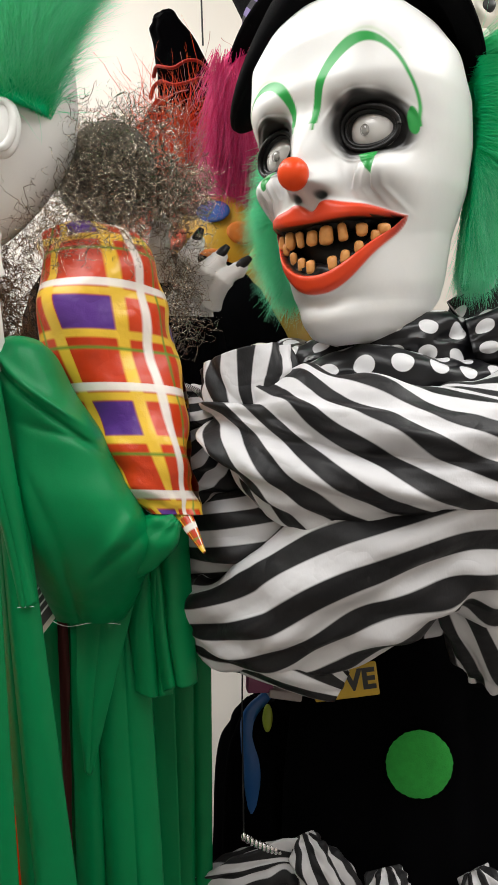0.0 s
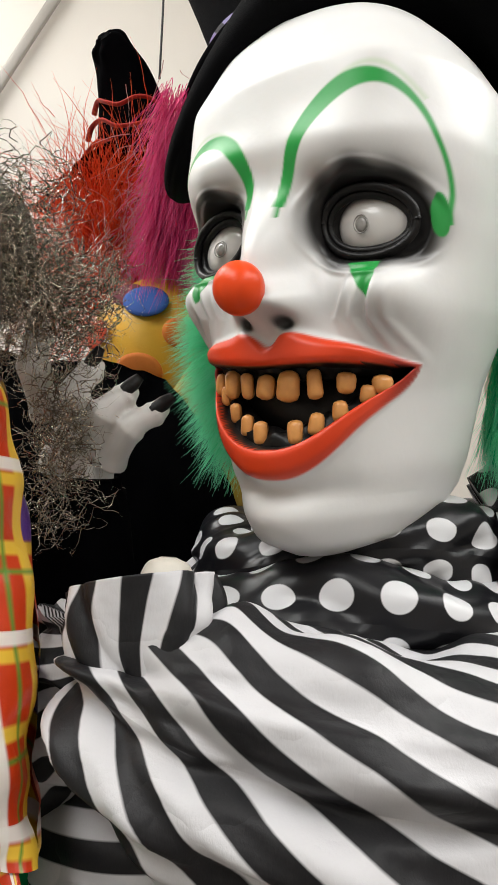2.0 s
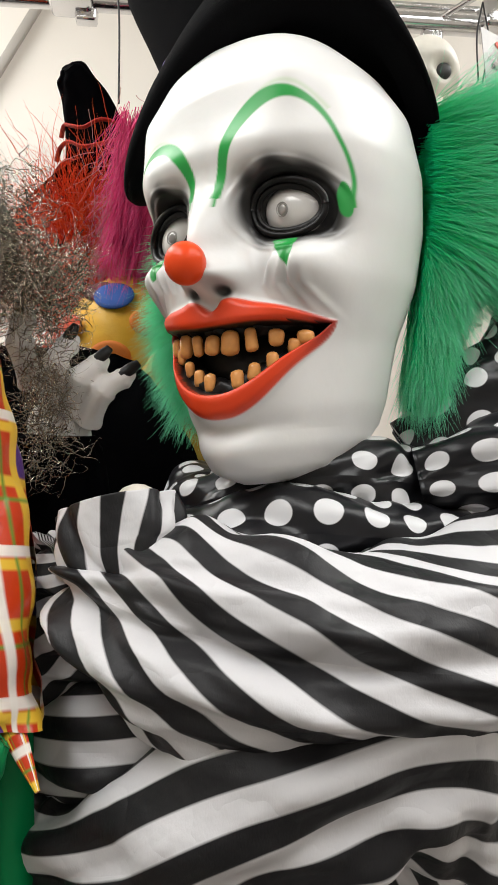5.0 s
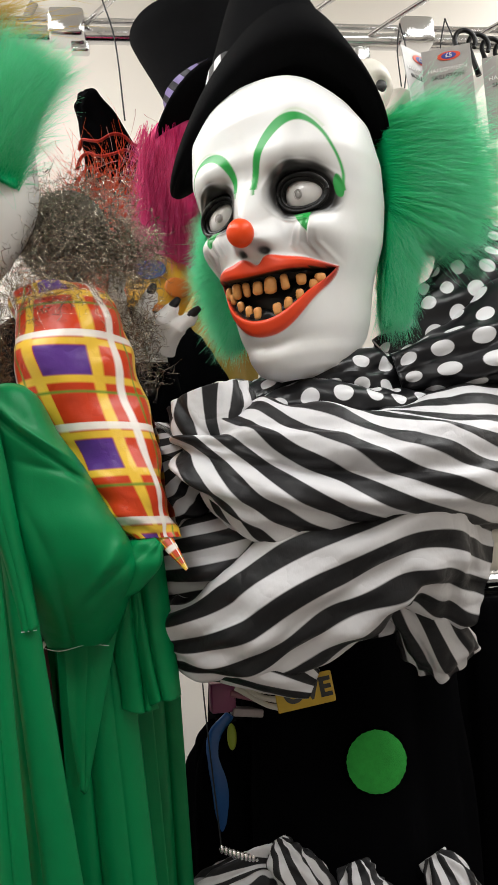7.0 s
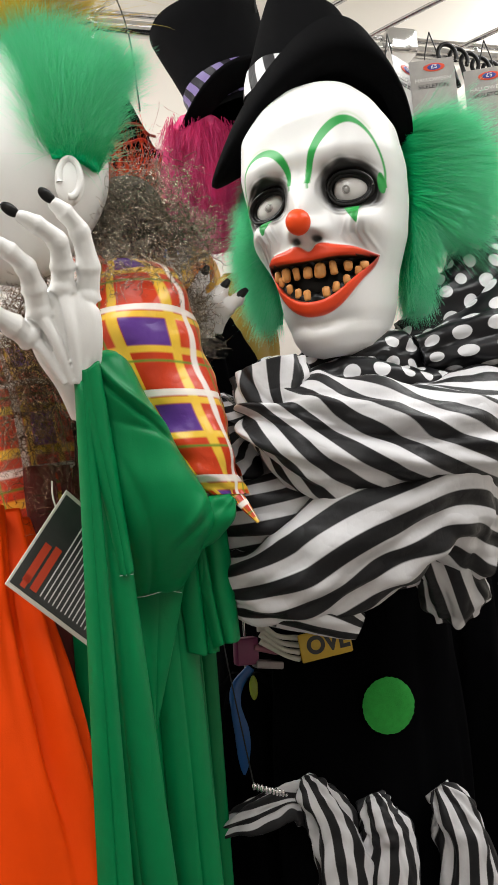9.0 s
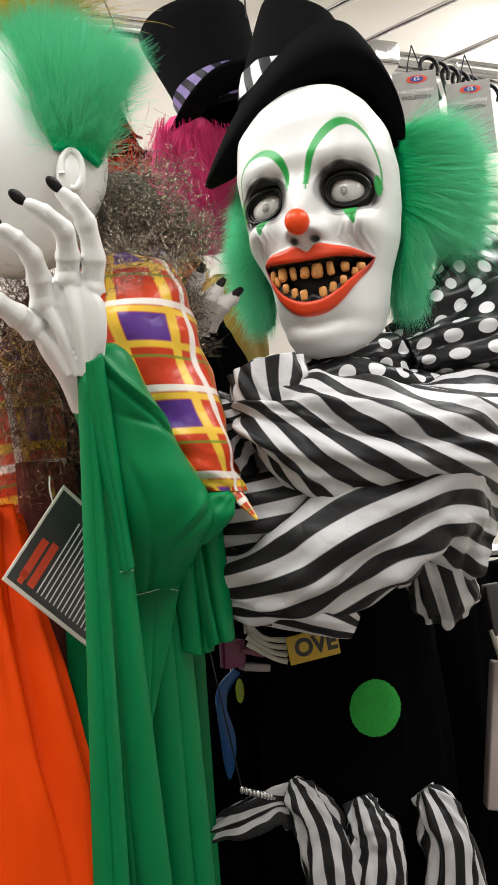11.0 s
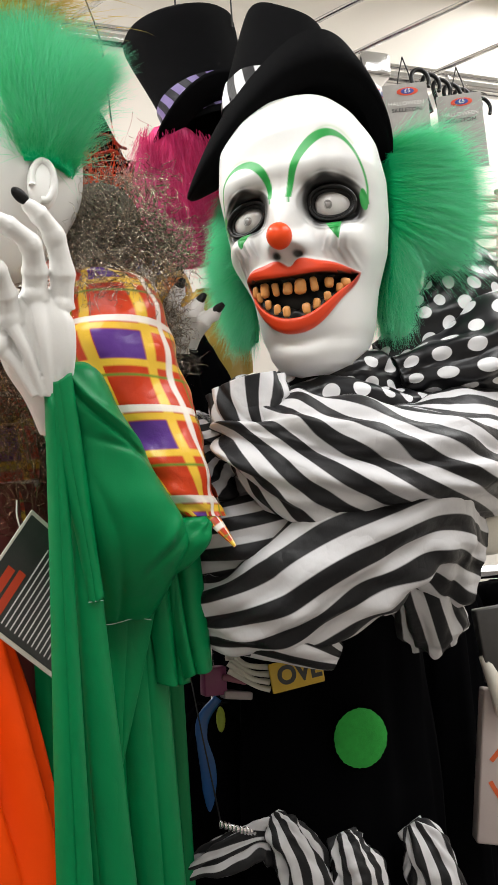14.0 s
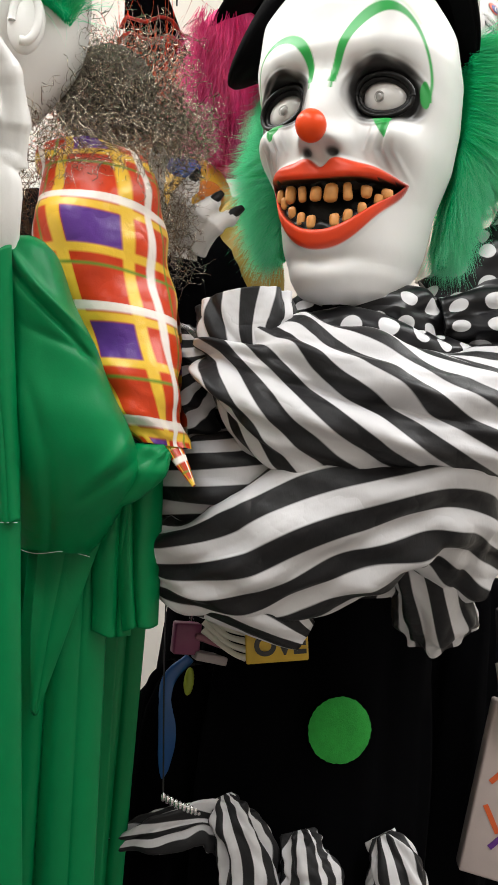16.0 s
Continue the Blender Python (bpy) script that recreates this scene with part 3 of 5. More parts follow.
# ---- felt hat on the figure, its front brim turned up ----
def clown_hat():
    top = thing("clown_hat", "small black felt hat with turned-up brim on the clown figure", "hat")
    n, m = 30, 120
    s, a = np.meshgrid(np.linspace(0, 1, n), np.linspace(0, 2 * np.pi, m), indexing="ij")
    c, q, c2 = np.cos(a), np.sin(a), np.cos(2 * a)
    base = np.stack([0.106 + 0.100 * q, 0.842 - 0.086 * c, 1.8735 + 0.024 * q + 0.0325 * c2], -1)
    edge = np.stack([0.1035 + 0.1175 * q, 0.8675 - 0.1235 * c, 1.897 + 0.014 * c + 0.012 * q + 0.049 * c2 + 0.003 * np.sin(5 * a + 1)], -1)
    belly = np.stack([0.016 * q, -0.020 * c, -0.012 * np.ones_like(a)], -1) * np.sin(np.pi * s)[..., None]
    outer = base + (edge - base) * s[..., None] + belly
    inner = outer + np.stack([-0.003 * q, 0.004 * c, -0.002 + 0 * a], -1)
    seat = np.stack([0.102 + 0.079 * q[0], 0.858 - 0.075 * c[0], 1.898 + 0 * q[0]], -1)
    shelf = grid(np.stack([seat, (seat + base[0]) / 2 + np.array((0, 0, 0.004)), base[0]]), s[:3], a[:3])
    rim = grid(np.stack([outer[-1], (outer[-1] + inner[-1]) / 2 + np.array((0, 0, 0.002)), inner[-1]]), s[:3], a[:3])
    put("brim", mesh_of("brim", *joined(grid(outer, s, a), grid(inner[::-1], s, a), rim, shelf)), M_VELVET, top)
    prof = spline([(0.0, 0.080), (0.25, 0.078), (0.55, 0.068), (0.85, 0.057), (0.97, 0.051), (1.0, 0.044), (1.0, 0.022), (0.965, 0.0005)], 44)
    h, a = np.meshgrid(prof[:, 0], np.linspace(0, 2 * np.pi, m), indexing="ij")
    r = prof[:, 1][:, None] * (1 + 0.05 * h * np.sin(4 * a + 0.6))
    P = np.stack([0.102 + 0.016 * h + r * np.sin(a), 0.858 + 0.012 * h - r * 0.95 * np.cos(a), 1.895 + 0.150 * h - 0.42 * r * np.sin(a) * h - 0.05 * r * np.cos(3 * a) * h], -1)
    put("crown", mesh_of("crown", *grid(P, h, a)), M_VELVET, top)
    h, a = np.meshgrid(np.linspace(0.14, 0.34, 8), np.linspace(0, 2 * np.pi, m), indexing="ij")
    r = np.interp(h, (0, 0.25, 0.55), (0.0815, 0.0795, 0.0700)) * (1 + 0.05 * h * np.sin(4 * a + 0.6)) + 0.001 * np.sin(11 * a)
    P = np.stack([0.102 + 0.016 * h + r * np.sin(a), 0.858 + 0.012 * h - r * 0.95 * np.cos(a), 1.895 + 0.150 * h - 0.42 * r * np.sin(a) * h - 0.05 * r * np.cos(3 * a) * h], -1)
    put("hat_band", mesh_of("hat_band", *grid(P, h, a * 2.4 + 2.0 * h)), M_STRIPE, top, "black and white striped ribbon")


clown_hat()


# ---- striped shirt with folded sleeves ----
def shirt():
    top = thing("striped_shirt", "black and white striped clown shirt with sleeves folded across", "shirt")
    body = tube([(0.13, 0.90, 1.60, 0.09, 0.06), (0.14, 0.89, 1.53, 0.17, 0.09), (0.14, 0.88, 1.44, 0.17, 0.09), (0.15, 0.885, 1.36, 0.15, 0.08), (0.155, 0.89, 1.325, 0.13, 0.07)], 60, 120, (0, 1, 0), 0.010, 4, 2, 6, stripes=26)
    put("shirt_body", mesh_of("shirt_body", *body), M_STRIPE, top)
    upper = tube([(-0.018, 0.768, 1.512, 0.012, 0.016), (-0.006, 0.754, 1.506, 0.030, 0.036), (0.034, 0.744, 1.490, 0.058, 0.060), (0.10, 0.740, 1.474, 0.076, 0.070), (0.18, 0.755, 1.468, 0.082, 0.073), (0.26, 0.80, 1.478, 0.080, 0.074), (0.33, 0.87, 1.498, 0.075, 0.075), (0.36, 0.95, 1.50, 0.05, 0.06)], 180, 200, (0, 0, 1), 0.012, 21, 3.0, 3.5, stripes=14, slant=8.5)
    put("sleeve", mesh_of("sleeve", *upper), M_STRIPE, top)
    lower = tube([(-0.048, 0.825, 1.345, 0.02, 0.03), (-0.02, 0.800, 1.334, 0.040, 0.044), (0.04, 0.765, 1.350, 0.056, 0.066), (0.10, 0.742, 1.388, 0.060, 0.066), (0.16, 0.750, 1.412, 0.060, 0.060), (0.210, 0.780, 1.402, 0.056, 0.060), (0.256, 0.800, 1.388, 0.048, 0.066)], 160, 180, (0, 0, 1), 0.012, 33, 2.6, 3.2, stripes=11, slant=-0.6)
    put("sleeve", mesh_of("sleeve", *lower), M_STRIPE, top)
    tail = tube([(0.165, 0.77, 1.395, 0.02, 0.02), (0.195, 0.79, 1.36, 0.032, 0.035), (0.228, 0.83, 1.315, 0.036, 0.040), (0.245, 0.85, 1.292, 0.034, 0.036)], 60, 100, (0, 1, 0), 0.008, 44, 1.5, 4, stripes=8)
    put("shirt_tail", mesh_of("shirt_tail", *tail), M_STRIPE, top)
    corner = tube([(-0.03, 0.80, 1.332, 0.02, 0.03), (0.01, 0.780, 1.318, 0.03, 0.034), (0.050, 0.764, 1.304, 0.030, 0.030), (0.086, 0.757, 1.286, 0.010, 0.012)], 50, 80, (0, 0, 1), 0.005, 45, 1.5, 3, stripes=6, slant=0.5)
    put("shirt_hem", mesh_of("shirt_hem", *corner), M_STRIPE, top)
    stump = tube([(0.24, 0.798, 1.400, 0.026, 0.030), (0.285, 0.808, 1.402, 0.024, 0.028), (0.33, 0.83, 1.404, 0.022, 0.027), (0.348, 0.84, 1.404, 0.008, 0.012)], 20, 24, (0, 0, 1))
    put("arm_stump", mesh_of("arm_stump", *stump), M_BONE, top, "beige plastic stub in the sleeve end")
    knot = tube([(-0.055, 0.83, 1.42, 0.03, 0.03), (-0.050, 0.81, 1.46, 0.042, 0.042), (-0.038, 0.79, 1.50, 0.038, 0.034), (-0.025, 0.775, 1.525, 0.022, 0.02)], 90, 110, (0, 1, 0), 0.013, 51, 3.5, 3, stripes=9, slant=4.5)
    put("cuff", mesh_of("cuff", *knot), M_STRIPE, top)
    top_cuff = tube([(0.008, 0.742, 1.486, 0.016, 0.014), (0.010, 0.735, 1.508, 0.024, 0.020), (0.004, 0.738, 1.530, 0.034, 0.022), (0.000, 0.744, 1.556, 0.037, 0.020)], 70, 90, (0.35, 0.94, 0), 0.0055, 52, 0.8, 5, stripes=8, shift=0.2, slant=0.6, cap=False)
    cuff = put("cuff", mesh_of("cuff", *top_cuff), M_STRIPE, top)
    cuff.modifiers.new("cloth", "SOLIDIFY").thickness = 0.0015
    peg = tube([(0.012, 0.750, 1.50, 0.014, 0.012), (0.012, 0.750, 1.548, 0.015, 0.013), (0.012, 0.750, 1.565, 0.012, 0.010), (0.012, 0.750, 1.570, 0.004, 0.004)], 20, 20, (0, 1, 0))
    put("arm_stump", mesh_of("arm_stump", *peg), M_BONE, top, "beige plastic stub in the cuff")
    mid = tube([(-0.05, 0.84, 1.40, 0.03, 0.04), (0.0, 0.80, 1.405, 0.05, 0.045), (0.06, 0.79, 1.42, 0.05, 0.045), (0.12, 0.80, 1.44, 0.05, 0.04)], 80, 110, (0, 0, 1), 0.007, 62, 2, 3, stripes=10)
    put("sleeve_fold", mesh_of("sleeve_fold", *mid), M_STRIPE, top)


shirt()


# ---- dotted ruff ----
def ruff():
    top = thing("ruff_collar", "black satin ruff collar with white polka dots, gathered under the chin", "collar")

    for k, (z, r0, h, th, sd) in enumerate(((1.578, 0.076, 0.030, 0.030, 3), (1.540, 0.100, 0.032, 0.034, 8), (1.510, 0.112, 0.028, 0.034, 12))):
        ring = [(0.135 + 1.15 * r0 * math.cos(q), 0.885 + r0 * 0.9 * math.sin(q), z + 0.012 * math.cos(q) + 0.006 * math.sin(3 * q + k), th, h) for q in np.linspace(0, 2 * np.pi, 17)]
        v, f, u = tube(ring, 240, 60, (0, 0, 1), 0.007, sd, 9, 2, stripes=7.0, cap=False)
        put("frill", mesh_of("frill", v, f, u * np.array((2 * np.pi * r0 * 1.35 / 0.031, 1.0))), M_DOT, top)
    lobe = tube([(0.22, 0.86, 1.60, 0.04, 0.03), (0.29, 0.845, 1.65, 0.055, 0.03), (0.335, 0.855, 1.71, 0.055, 0.03), (0.355, 0.865, 1.765, 0.03, 0.015)], 60, 120, (0, 1, 0), 0.008, 15, 2, 3, stripes=9)
    v, f, u = lobe
    u = u * np.array((7.5, 1.22))
    put("frill", mesh_of("frill", v, f, u), M_DOT, top)
    lobe = tube([(0.22, 0.85, 1.585, 0.05, 0.03), (0.30, 0.825, 1.605, 0.05, 0.05), (0.38, 0.85, 1.645, 0.05, 0.06), (0.46, 0.93, 1.66, 0.03, 0.03)], 60, 120, (0, 0, 1), 0.008, 16, 2, 3, stripes=9)
    v, f, u = lobe
    u = u * np.array((7.5, 1.22))
    put("frill", mesh_of("frill", v, f, u), M_DOT, top)


ruff()


# ---- trousers ----
def trousers():
    top = thing("clown_trousers", "black cloth clown trousers with round green felt dots", "trousers")
    leg = tube([(0.19, 1.06, 1.38, 0.13, 0.09), (0.19, 1.06, 1.20, 0.135, 0.09), (0.19, 1.06, 1.0, 0.14, 0.09), (0.19, 1.06, 0.6, 0.13, 0.09), (0.19, 1.06, 0.02, 0.12, 0.09)], 60, 90, (0, 1, 0), 0.012, 71, 0.8, 5)
    put("trouser_leg", mesh_of("trouser_leg", *leg), M_BLACK, top)
    for x, z in ((0.192, 1.157), (0.14, 0.86), (0.26, 0.70)):
        n, m = 8, 120
        s, a = np.meshgrid(np.linspace(0, 1, n), np.linspace(0, 2 * np.pi, m), indexing="ij")
        r = 0.036 * s * (1 + 0.004 * np.sin(5 * a + 1) + 0.006 * np.sin(13 * a) + 0.008 * np.sin(29 * a))
        P = np.stack([x + r * np.cos(a), 0.962 - 0.006 * (1 - s ** 4) + 0 * a, z + r * np.sin(a)], -1)
        put("felt_dot", mesh_of("felt_dot", *grid(P, s, a)), M_FELT, top, "green felt dot")


M_FELT = plain("green_felt", (0.025, 0.38, 0.05), 0.9, vary=0.3, scale=120, bump=0.6, grain=700)
trousers()


# ---- left group: white-faced figure in a green robe ----
def finger(points, r0, r1, nail=None):
    rows = [(*p, r0 + (r1 - r0) * k / (len(points) - 1), r0 + (r1 - r0) * k / (len(points) - 1)) for k, p in enumerate(points)]
    b = tube(rows, 22, 14, (0.3, 1, 0.2))
    v = b[0].reshape(22, 14, 3)
    line = v.mean(1, keepdims=True)
    t = np.linspace(0, len(points) - 1, 22)
    knuckle = 1 + 0.22 * np.exp(-((t - np.round(t)) / 0.16) ** 2)
    knuckle[-3:] *= (0.95, 0.8, 0.4)
    v = line + (v - line) * knuckle[:, None, None]
    return v.reshape(-1, 3), b[1], b[2]


def fuse(ob, size):
    """Melts overlapping limbs into one moulded skin."""
    re = ob.modifiers.new("fuse", "REMESH")
    re.mode, re.voxel_size, re.use_smooth_shade = "VOXEL", size, True
    sm = ob.modifiers.new("soften", "SMOOTH")
    sm.factor, sm.iterations = 0.5, 3


def big_glove():
    blocks = [tube([(-0.188, 0.680, 1.500, 0.016, 0.012), (-0.196, 0.664, 1.528, 0.021, 0.015), (-0.204, 0.650, 1.555, 0.031, 0.015), (-0.208, 0.643, 1.582, 0.032, 0.013), (-0.209, 0.639, 1.600, 0.022, 0.009)], 30, 30, (0.3, 1, 0.3), 0.0015, 2, 2, 4)]
    bones = (((-0.187, 0.642, 1.596), (-0.186, 0.630, 1.622), (-0.193, 0.617, 1.648), (-0.205, 0.606, 1.660), (-0.217, 0.600, 1.668)),
             ((-0.208, 0.634, 1.602), (-0.208, 0.622, 1.620), (-0.212, 0.608, 1.636), (-0.228, 0.597, 1.645), (-0.244, 0.590, 1.651)),
             ((-0.228, 0.637, 1.582), (-0.232, 0.622, 1.600), (-0.238, 0.608, 1.613), (-0.250, 0.597, 1.622), (-0.263, 0.590, 1.630)),
             ((-0.236, 0.645, 1.562), (-0.250, 0.632, 1.570), (-0.266, 0.620, 1.577), (-0.276, 0.610, 1.584), (-0.286, 0.602, 1.592)))
    for k, pts in enumerate(bones):
        blocks.append(finger(pts, 0.0106, 0.0060))
        bx, by, bz = pts[0]
        tx = -0.190 - 0.006 * k
        blocks.append(tube([(tx, 0.646, 1.522, 0.003, 0.003), ((bx + tx) / 2, by - 0.004, (1.530 + bz) / 2, 0.0050, 0.0050), (bx, by - 0.005, bz, 0.0062, 0.0062)], 14, 10, (1, 0, 0)))
        blocks.append(ball((bx, by - 0.006, bz + 0.001), (0.0095, 0.008, 0.010), 12, 16))
    # skin between the finger roots
    for p, q in zip(bones, bones[1:]):
        w = (np.array(p[0]) + np.array(q[0])) / 2
        blocks.append(ball(w + np.array((0, 0.002, 0)), (0.012, 0.007, 0.012), 10, 14))
    v, f, u = joined(*blocks)
    ob = put("prop_glove", mesh_of("prop_glove", v, f, u), M_SKIN)
    fuse(ob, 0.0013)
    for x, y, z, lean in ((-0.219, 0.596, 1.670, -58), (-0.248, 0.587, 1.653, -65), (-0.267, 0.587, 1.633, -60)):
        nail = put("nail", mesh_of("nail", *ball((0, 0, 0), (0.0050, 0.0022, 0.0085), 12, 18)), M_BLACKGLOSS, ob, "glossy black false nail")
        nail.matrix_local = pose(x, y, z, 25, lean, 0)
    tagged(ob, "white bony vinyl prop glove reaching out of a green sleeve", "prop glove")


big_glove()


def claw():
    """The small white one with black-tipped fingers, farther in."""
    tips = ((-0.084, 0.812, 1.704), (-0.047, 0.815, 1.684), (-0.0235, 0.819, 1.670), (-0.003, 0.822, 1.661))
    roots = ((-0.078, 0.838, 1.650), (-0.062, 0.836, 1.640), (-0.048, 0.836, 1.632), (-0.036, 0.838, 1.624))
    blocks, nails = [], []
    blocks.append(tube([(-0.056, 0.870, 1.565, 0.015, 0.012), (-0.056, 0.862, 1.580, 0.017, 0.013), (-0.056, 0.850, 1.602, 0.023, 0.014), (-0.058, 0.842, 1.625, 0.023, 0.012), (-0.060, 0.838, 1.640, 0.014, 0.008)], 24, 24, (0, 1, 0), 0.0015, 2))
    for k, t in enumerate(tips):
        base, tip = np.array(roots[k]), np.array(t)
        mid = base * 0.5 + tip * 0.5 + np.array((-0.003, -0.012, -0.002 + 0.001 * k))
        blocks.append(finger([tuple(base), tuple(mid), tuple(base * 0.2 + tip * 0.8 + np.array((0, -0.004, 0))), t], 0.0098, 0.0072 - 0.0005 * k))
        d = tip - mid
        d /= np.linalg.norm(d)
        out = np.array((0, -0.0040, 0.0))
        nails.append(tube([(*(tip - 0.011 * d + out), 0.0040, 0.0034), (*(tip - 0.002 * d + out), 0.0048, 0.0036), (*(tip + 0.006 * d + out), 0.0030, 0.0018)], 8, 12, (0.3, 1, 0.2)))
    v, f, u = joined(*blocks)
    ob = put("prop_glove", mesh_of("prop_glove", v, f, u), M_SKIN)
    fuse(ob, 0.0012)
    for b in nails:
        put("nail", mesh_of("nail", *b), M_BLACKGLOSS, ob, "glossy black false nail")
    tagged(ob, "white vinyl prop glove with glossy black nails raised among costumes", "prop glove")


claw()


def robe():
    top = thing("green_robe", "emerald green satin robe hanging with deep folds", "robe")
    n, m = 150, 180
    # the raised sleeve, level by level: height, its two sides, front and depth
    rows = spline([(1.556, -0.180, -0.158, 0.664, 0.022), (1.546, -0.196, -0.148, 0.652, 0.038), (1.518, -0.203, -0.134, 0.650, 0.050), (1.490, -0.195, -0.115, 0.656, 0.056), (1.460, -0.190, -0.099, 0.660, 0.060), (1.432, -0.184, -0.082, 0.662, 0.060), (1.402, -0.178, -0.070, 0.672, 0.058), (1.375, -0.170, -0.080, 0.692, 0.052), (1.350, -0.162, -0.091, 0.718, 0.042), (1.334, -0.157, -0.101, 0.738, 0.034)], n)
    a = np.linspace(0, 2 * np.pi, m)
    z, xl, xr, yf, dp = (rows[:, k][:, None] for k in range(5))
    A = np.broadcast_to(a, (n, m))
    front = step(-np.sin(A), -0.2, 0.6)
    cx = np.sign(np.cos(A)) * np.abs(np.cos(A)) ** 0.85
    q = (cx + 1) / 2
    ridge = lambda w, k: np.exp(-np.abs(w / k) ** 1.5)
    dent = 0.0045 * ridge(z - 1.517 + 0.10 * (q - 0.5), 0.005) - 0.0050 * ridge(z - 1.528 + 0.08 * (q - 0.5), 0.006)
    dent = dent + 0.0030 * ridge(z - 1.490 + 0.022 * (q - 0.4), 0.004) * step(q, 0.25, 0.6)
    dent = dent + 0.0055 * ridge(z - 1.405 - 0.11 * (q - 0.9), 0.0055) * step(q, 0.55, 0.8) - 0.006 * ridge(z - 1.418 - 0.11 * (q - 0.9), 0.008) * step(q, 0.5, 0.8)
    dent = dent + 0.0025 * np.sin(38 * z + 5 * q) * step(z, 1.42, 1.50) + 0.004 * ridge(q - 0.30 - 0.9 * (1.47 - z), 0.05) * step(-z, -1.47, -1.42)
    X = (xl + xr) / 2 + (xr - xl) / 2 * cx
    Y = yf + dp * (1 + np.sign(np.sin(A)) * np.abs(np.sin(A)) ** 0.8) + dent * front
    put("sleeve", mesh_of("sleeve", *grid(np.stack([X, Y, z + 0 * A], -1), A, A)), M_GREEN, top)
    # the pinched corner of the sleeve under the tartan
    tip = tube([(-0.098, 0.728, 1.395, 0.012, 0.024), (-0.078, 0.718, 1.402, 0.014, 0.024), (-0.062, 0.712, 1.412, 0.011, 0.015), (-0.052, 0.712, 1.421, 0.004, 0.005)], 40, 50, (0, 0, 1), 0.002, 9, 2, 3)
    put("sleeve_corner", mesh_of("sleeve_corner", *tip), M_GREEN, top)
    for w in (0, 1):
        hem = [(-0.157 + 0.056 * k, 0.752 - 0.016 * math.sin(3.14 * k), 1.3335 - 0.002 * math.sin(7 * k), 0.0003, 0.0003) for k in np.linspace(0, 1, 8)] if w == 0 else [(-0.1665 + 0.0125 * k, 0.6765, 1.3548 + 0.001 * k, 0.0003, 0.0003) for k in np.linspace(0, 1, 5)]
        put("hem_thread", mesh_of("hem_thread", *tube(hem, 30, 6, (0, 1, 0.1))), M_SKIN, top, "pale loose hem thread")

    def panel(name, tl, tr, bl, br, y0, y1, folds, bow=0.004, curl=0.0, seed=0):
        """A flat strip of cloth between its top and bottom edges, each (x, z), with a few straight pleats."""
        n, m = 70, 60
        s, q = np.meshgrid(np.linspace(0, 1, n), np.linspace(0, 1, m), indexing="ij")
        L = np.array(tl) * (1 - s[..., None]) + np.array(bl) * s[..., None]
        R = np.array(tr) * (1 - s[..., None]) + np.array(br) * s[..., None]
        P = L + (R - L) * q[..., None]
        Y = y0 + (y1 - y0) * s - bow * np.sin(np.pi * q) + 0.002 * np.sin(5 * s + 2 * q + seed)
        for at, k, amp in folds:
            Y = Y + amp * np.exp(-np.abs((q - at - 0.06 * (s - 0.5)) / k)) * (0.35 + 0.65 * s)
        Y = Y + curl * (q ** 6 + (1 - q) ** 6)
        X = P[..., 0] + 0.0012 * np.sin(7 * s + seed) * (1 - q)
        ob = put(name, mesh_of(name, *grid(np.stack([X, Y, P[..., 1] + 0.0015 * np.sin(6 * q + seed)], -1), s, q)), M_GREEN, top)
        ob.modifiers.new("cloth", "SOLIDIFY").thickness = 0.0014
    panel("robe_panel", (-0.2005, 1.524), (-0.187, 1.526), (-0.182, 0.60), (-0.138, 0.60), 0.644, 0.79, ((0.55, 0.06, 0.006),), 0.003, 0.004, 1)
    panel("robe_panel", (-0.198, 1.532), (-0.180, 1.540), (-0.1665, 1.355), (-0.154, 1.356), 0.641, 0.677, ((0.45, 0.10, 0.004),), 0.003, 0.003, 2)
    panel("robe_panel", (-0.190, 1.47), (-0.164, 1.44), (-0.138, 0.60), (-0.066, 0.60), 0.668, 0.83, ((0.30, 0.10, 0.005),), 0.005, 0.006, 3)
    panel("robe_panel", (-0.150, 1.352), (-0.086, 1.352), (-0.128, 0.60), (-0.030, 0.60), 0.782, 0.86, ((0.35, 0.08, 0.020), (0.72, 0.06, 0.008)), 0.004, 0.010, 4)
    panel("robe_flap", (-0.146, 1.350), (-0.092, 1.350), (-0.133, 1.20), (-0.128, 1.20), 0.772, 0.785, ((0.5, 0.2, 0.004),), 0.004, 0.0, 7)
    panel("robe_panel", (-0.206, 1.33), (-0.165, 1.33), (-0.182, 0.60), (-0.130, 0.60), 0.792, 0.86, ((0.5, 0.1, 0.012),), 0.004, 0.004, 5)
    panel("robe_panel", (-0.092, 1.42), (-0.050, 1.42), (-0.066, 1.272), (-0.0385, 1.280), 0.770, 0.778, ((0.35, 0.07, 0.012),), 0.006, 0.006, 6)
    panel("robe_panel", (-0.105, 1.40), (-0.066, 1.41), (-0.092, 1.268), (-0.060, 1.266), 0.776, 0.784, ((0.6, 0.07, 0.010),), 0.005, 0.004, 8)
    panel("robe_panel", (-0.120, 1.42), (-0.038, 1.42), (-0.110, 0.60), (-0.016, 0.60), 0.940, 0.960, ((0.4, 0.08, 0.02), (0.8, 0.05, 0.012)), 0.006, 0.006, 11)
    panel("robe_back", (-0.200, 1.44), (-0.075, 1.44), (-0.185, 0.60), (-0.030, 0.60), 0.86, 0.90, ((0.3, 0.08, 0.02), (0.65, 0.08, 0.02)), 0.006, 0.0, 9)


robe()


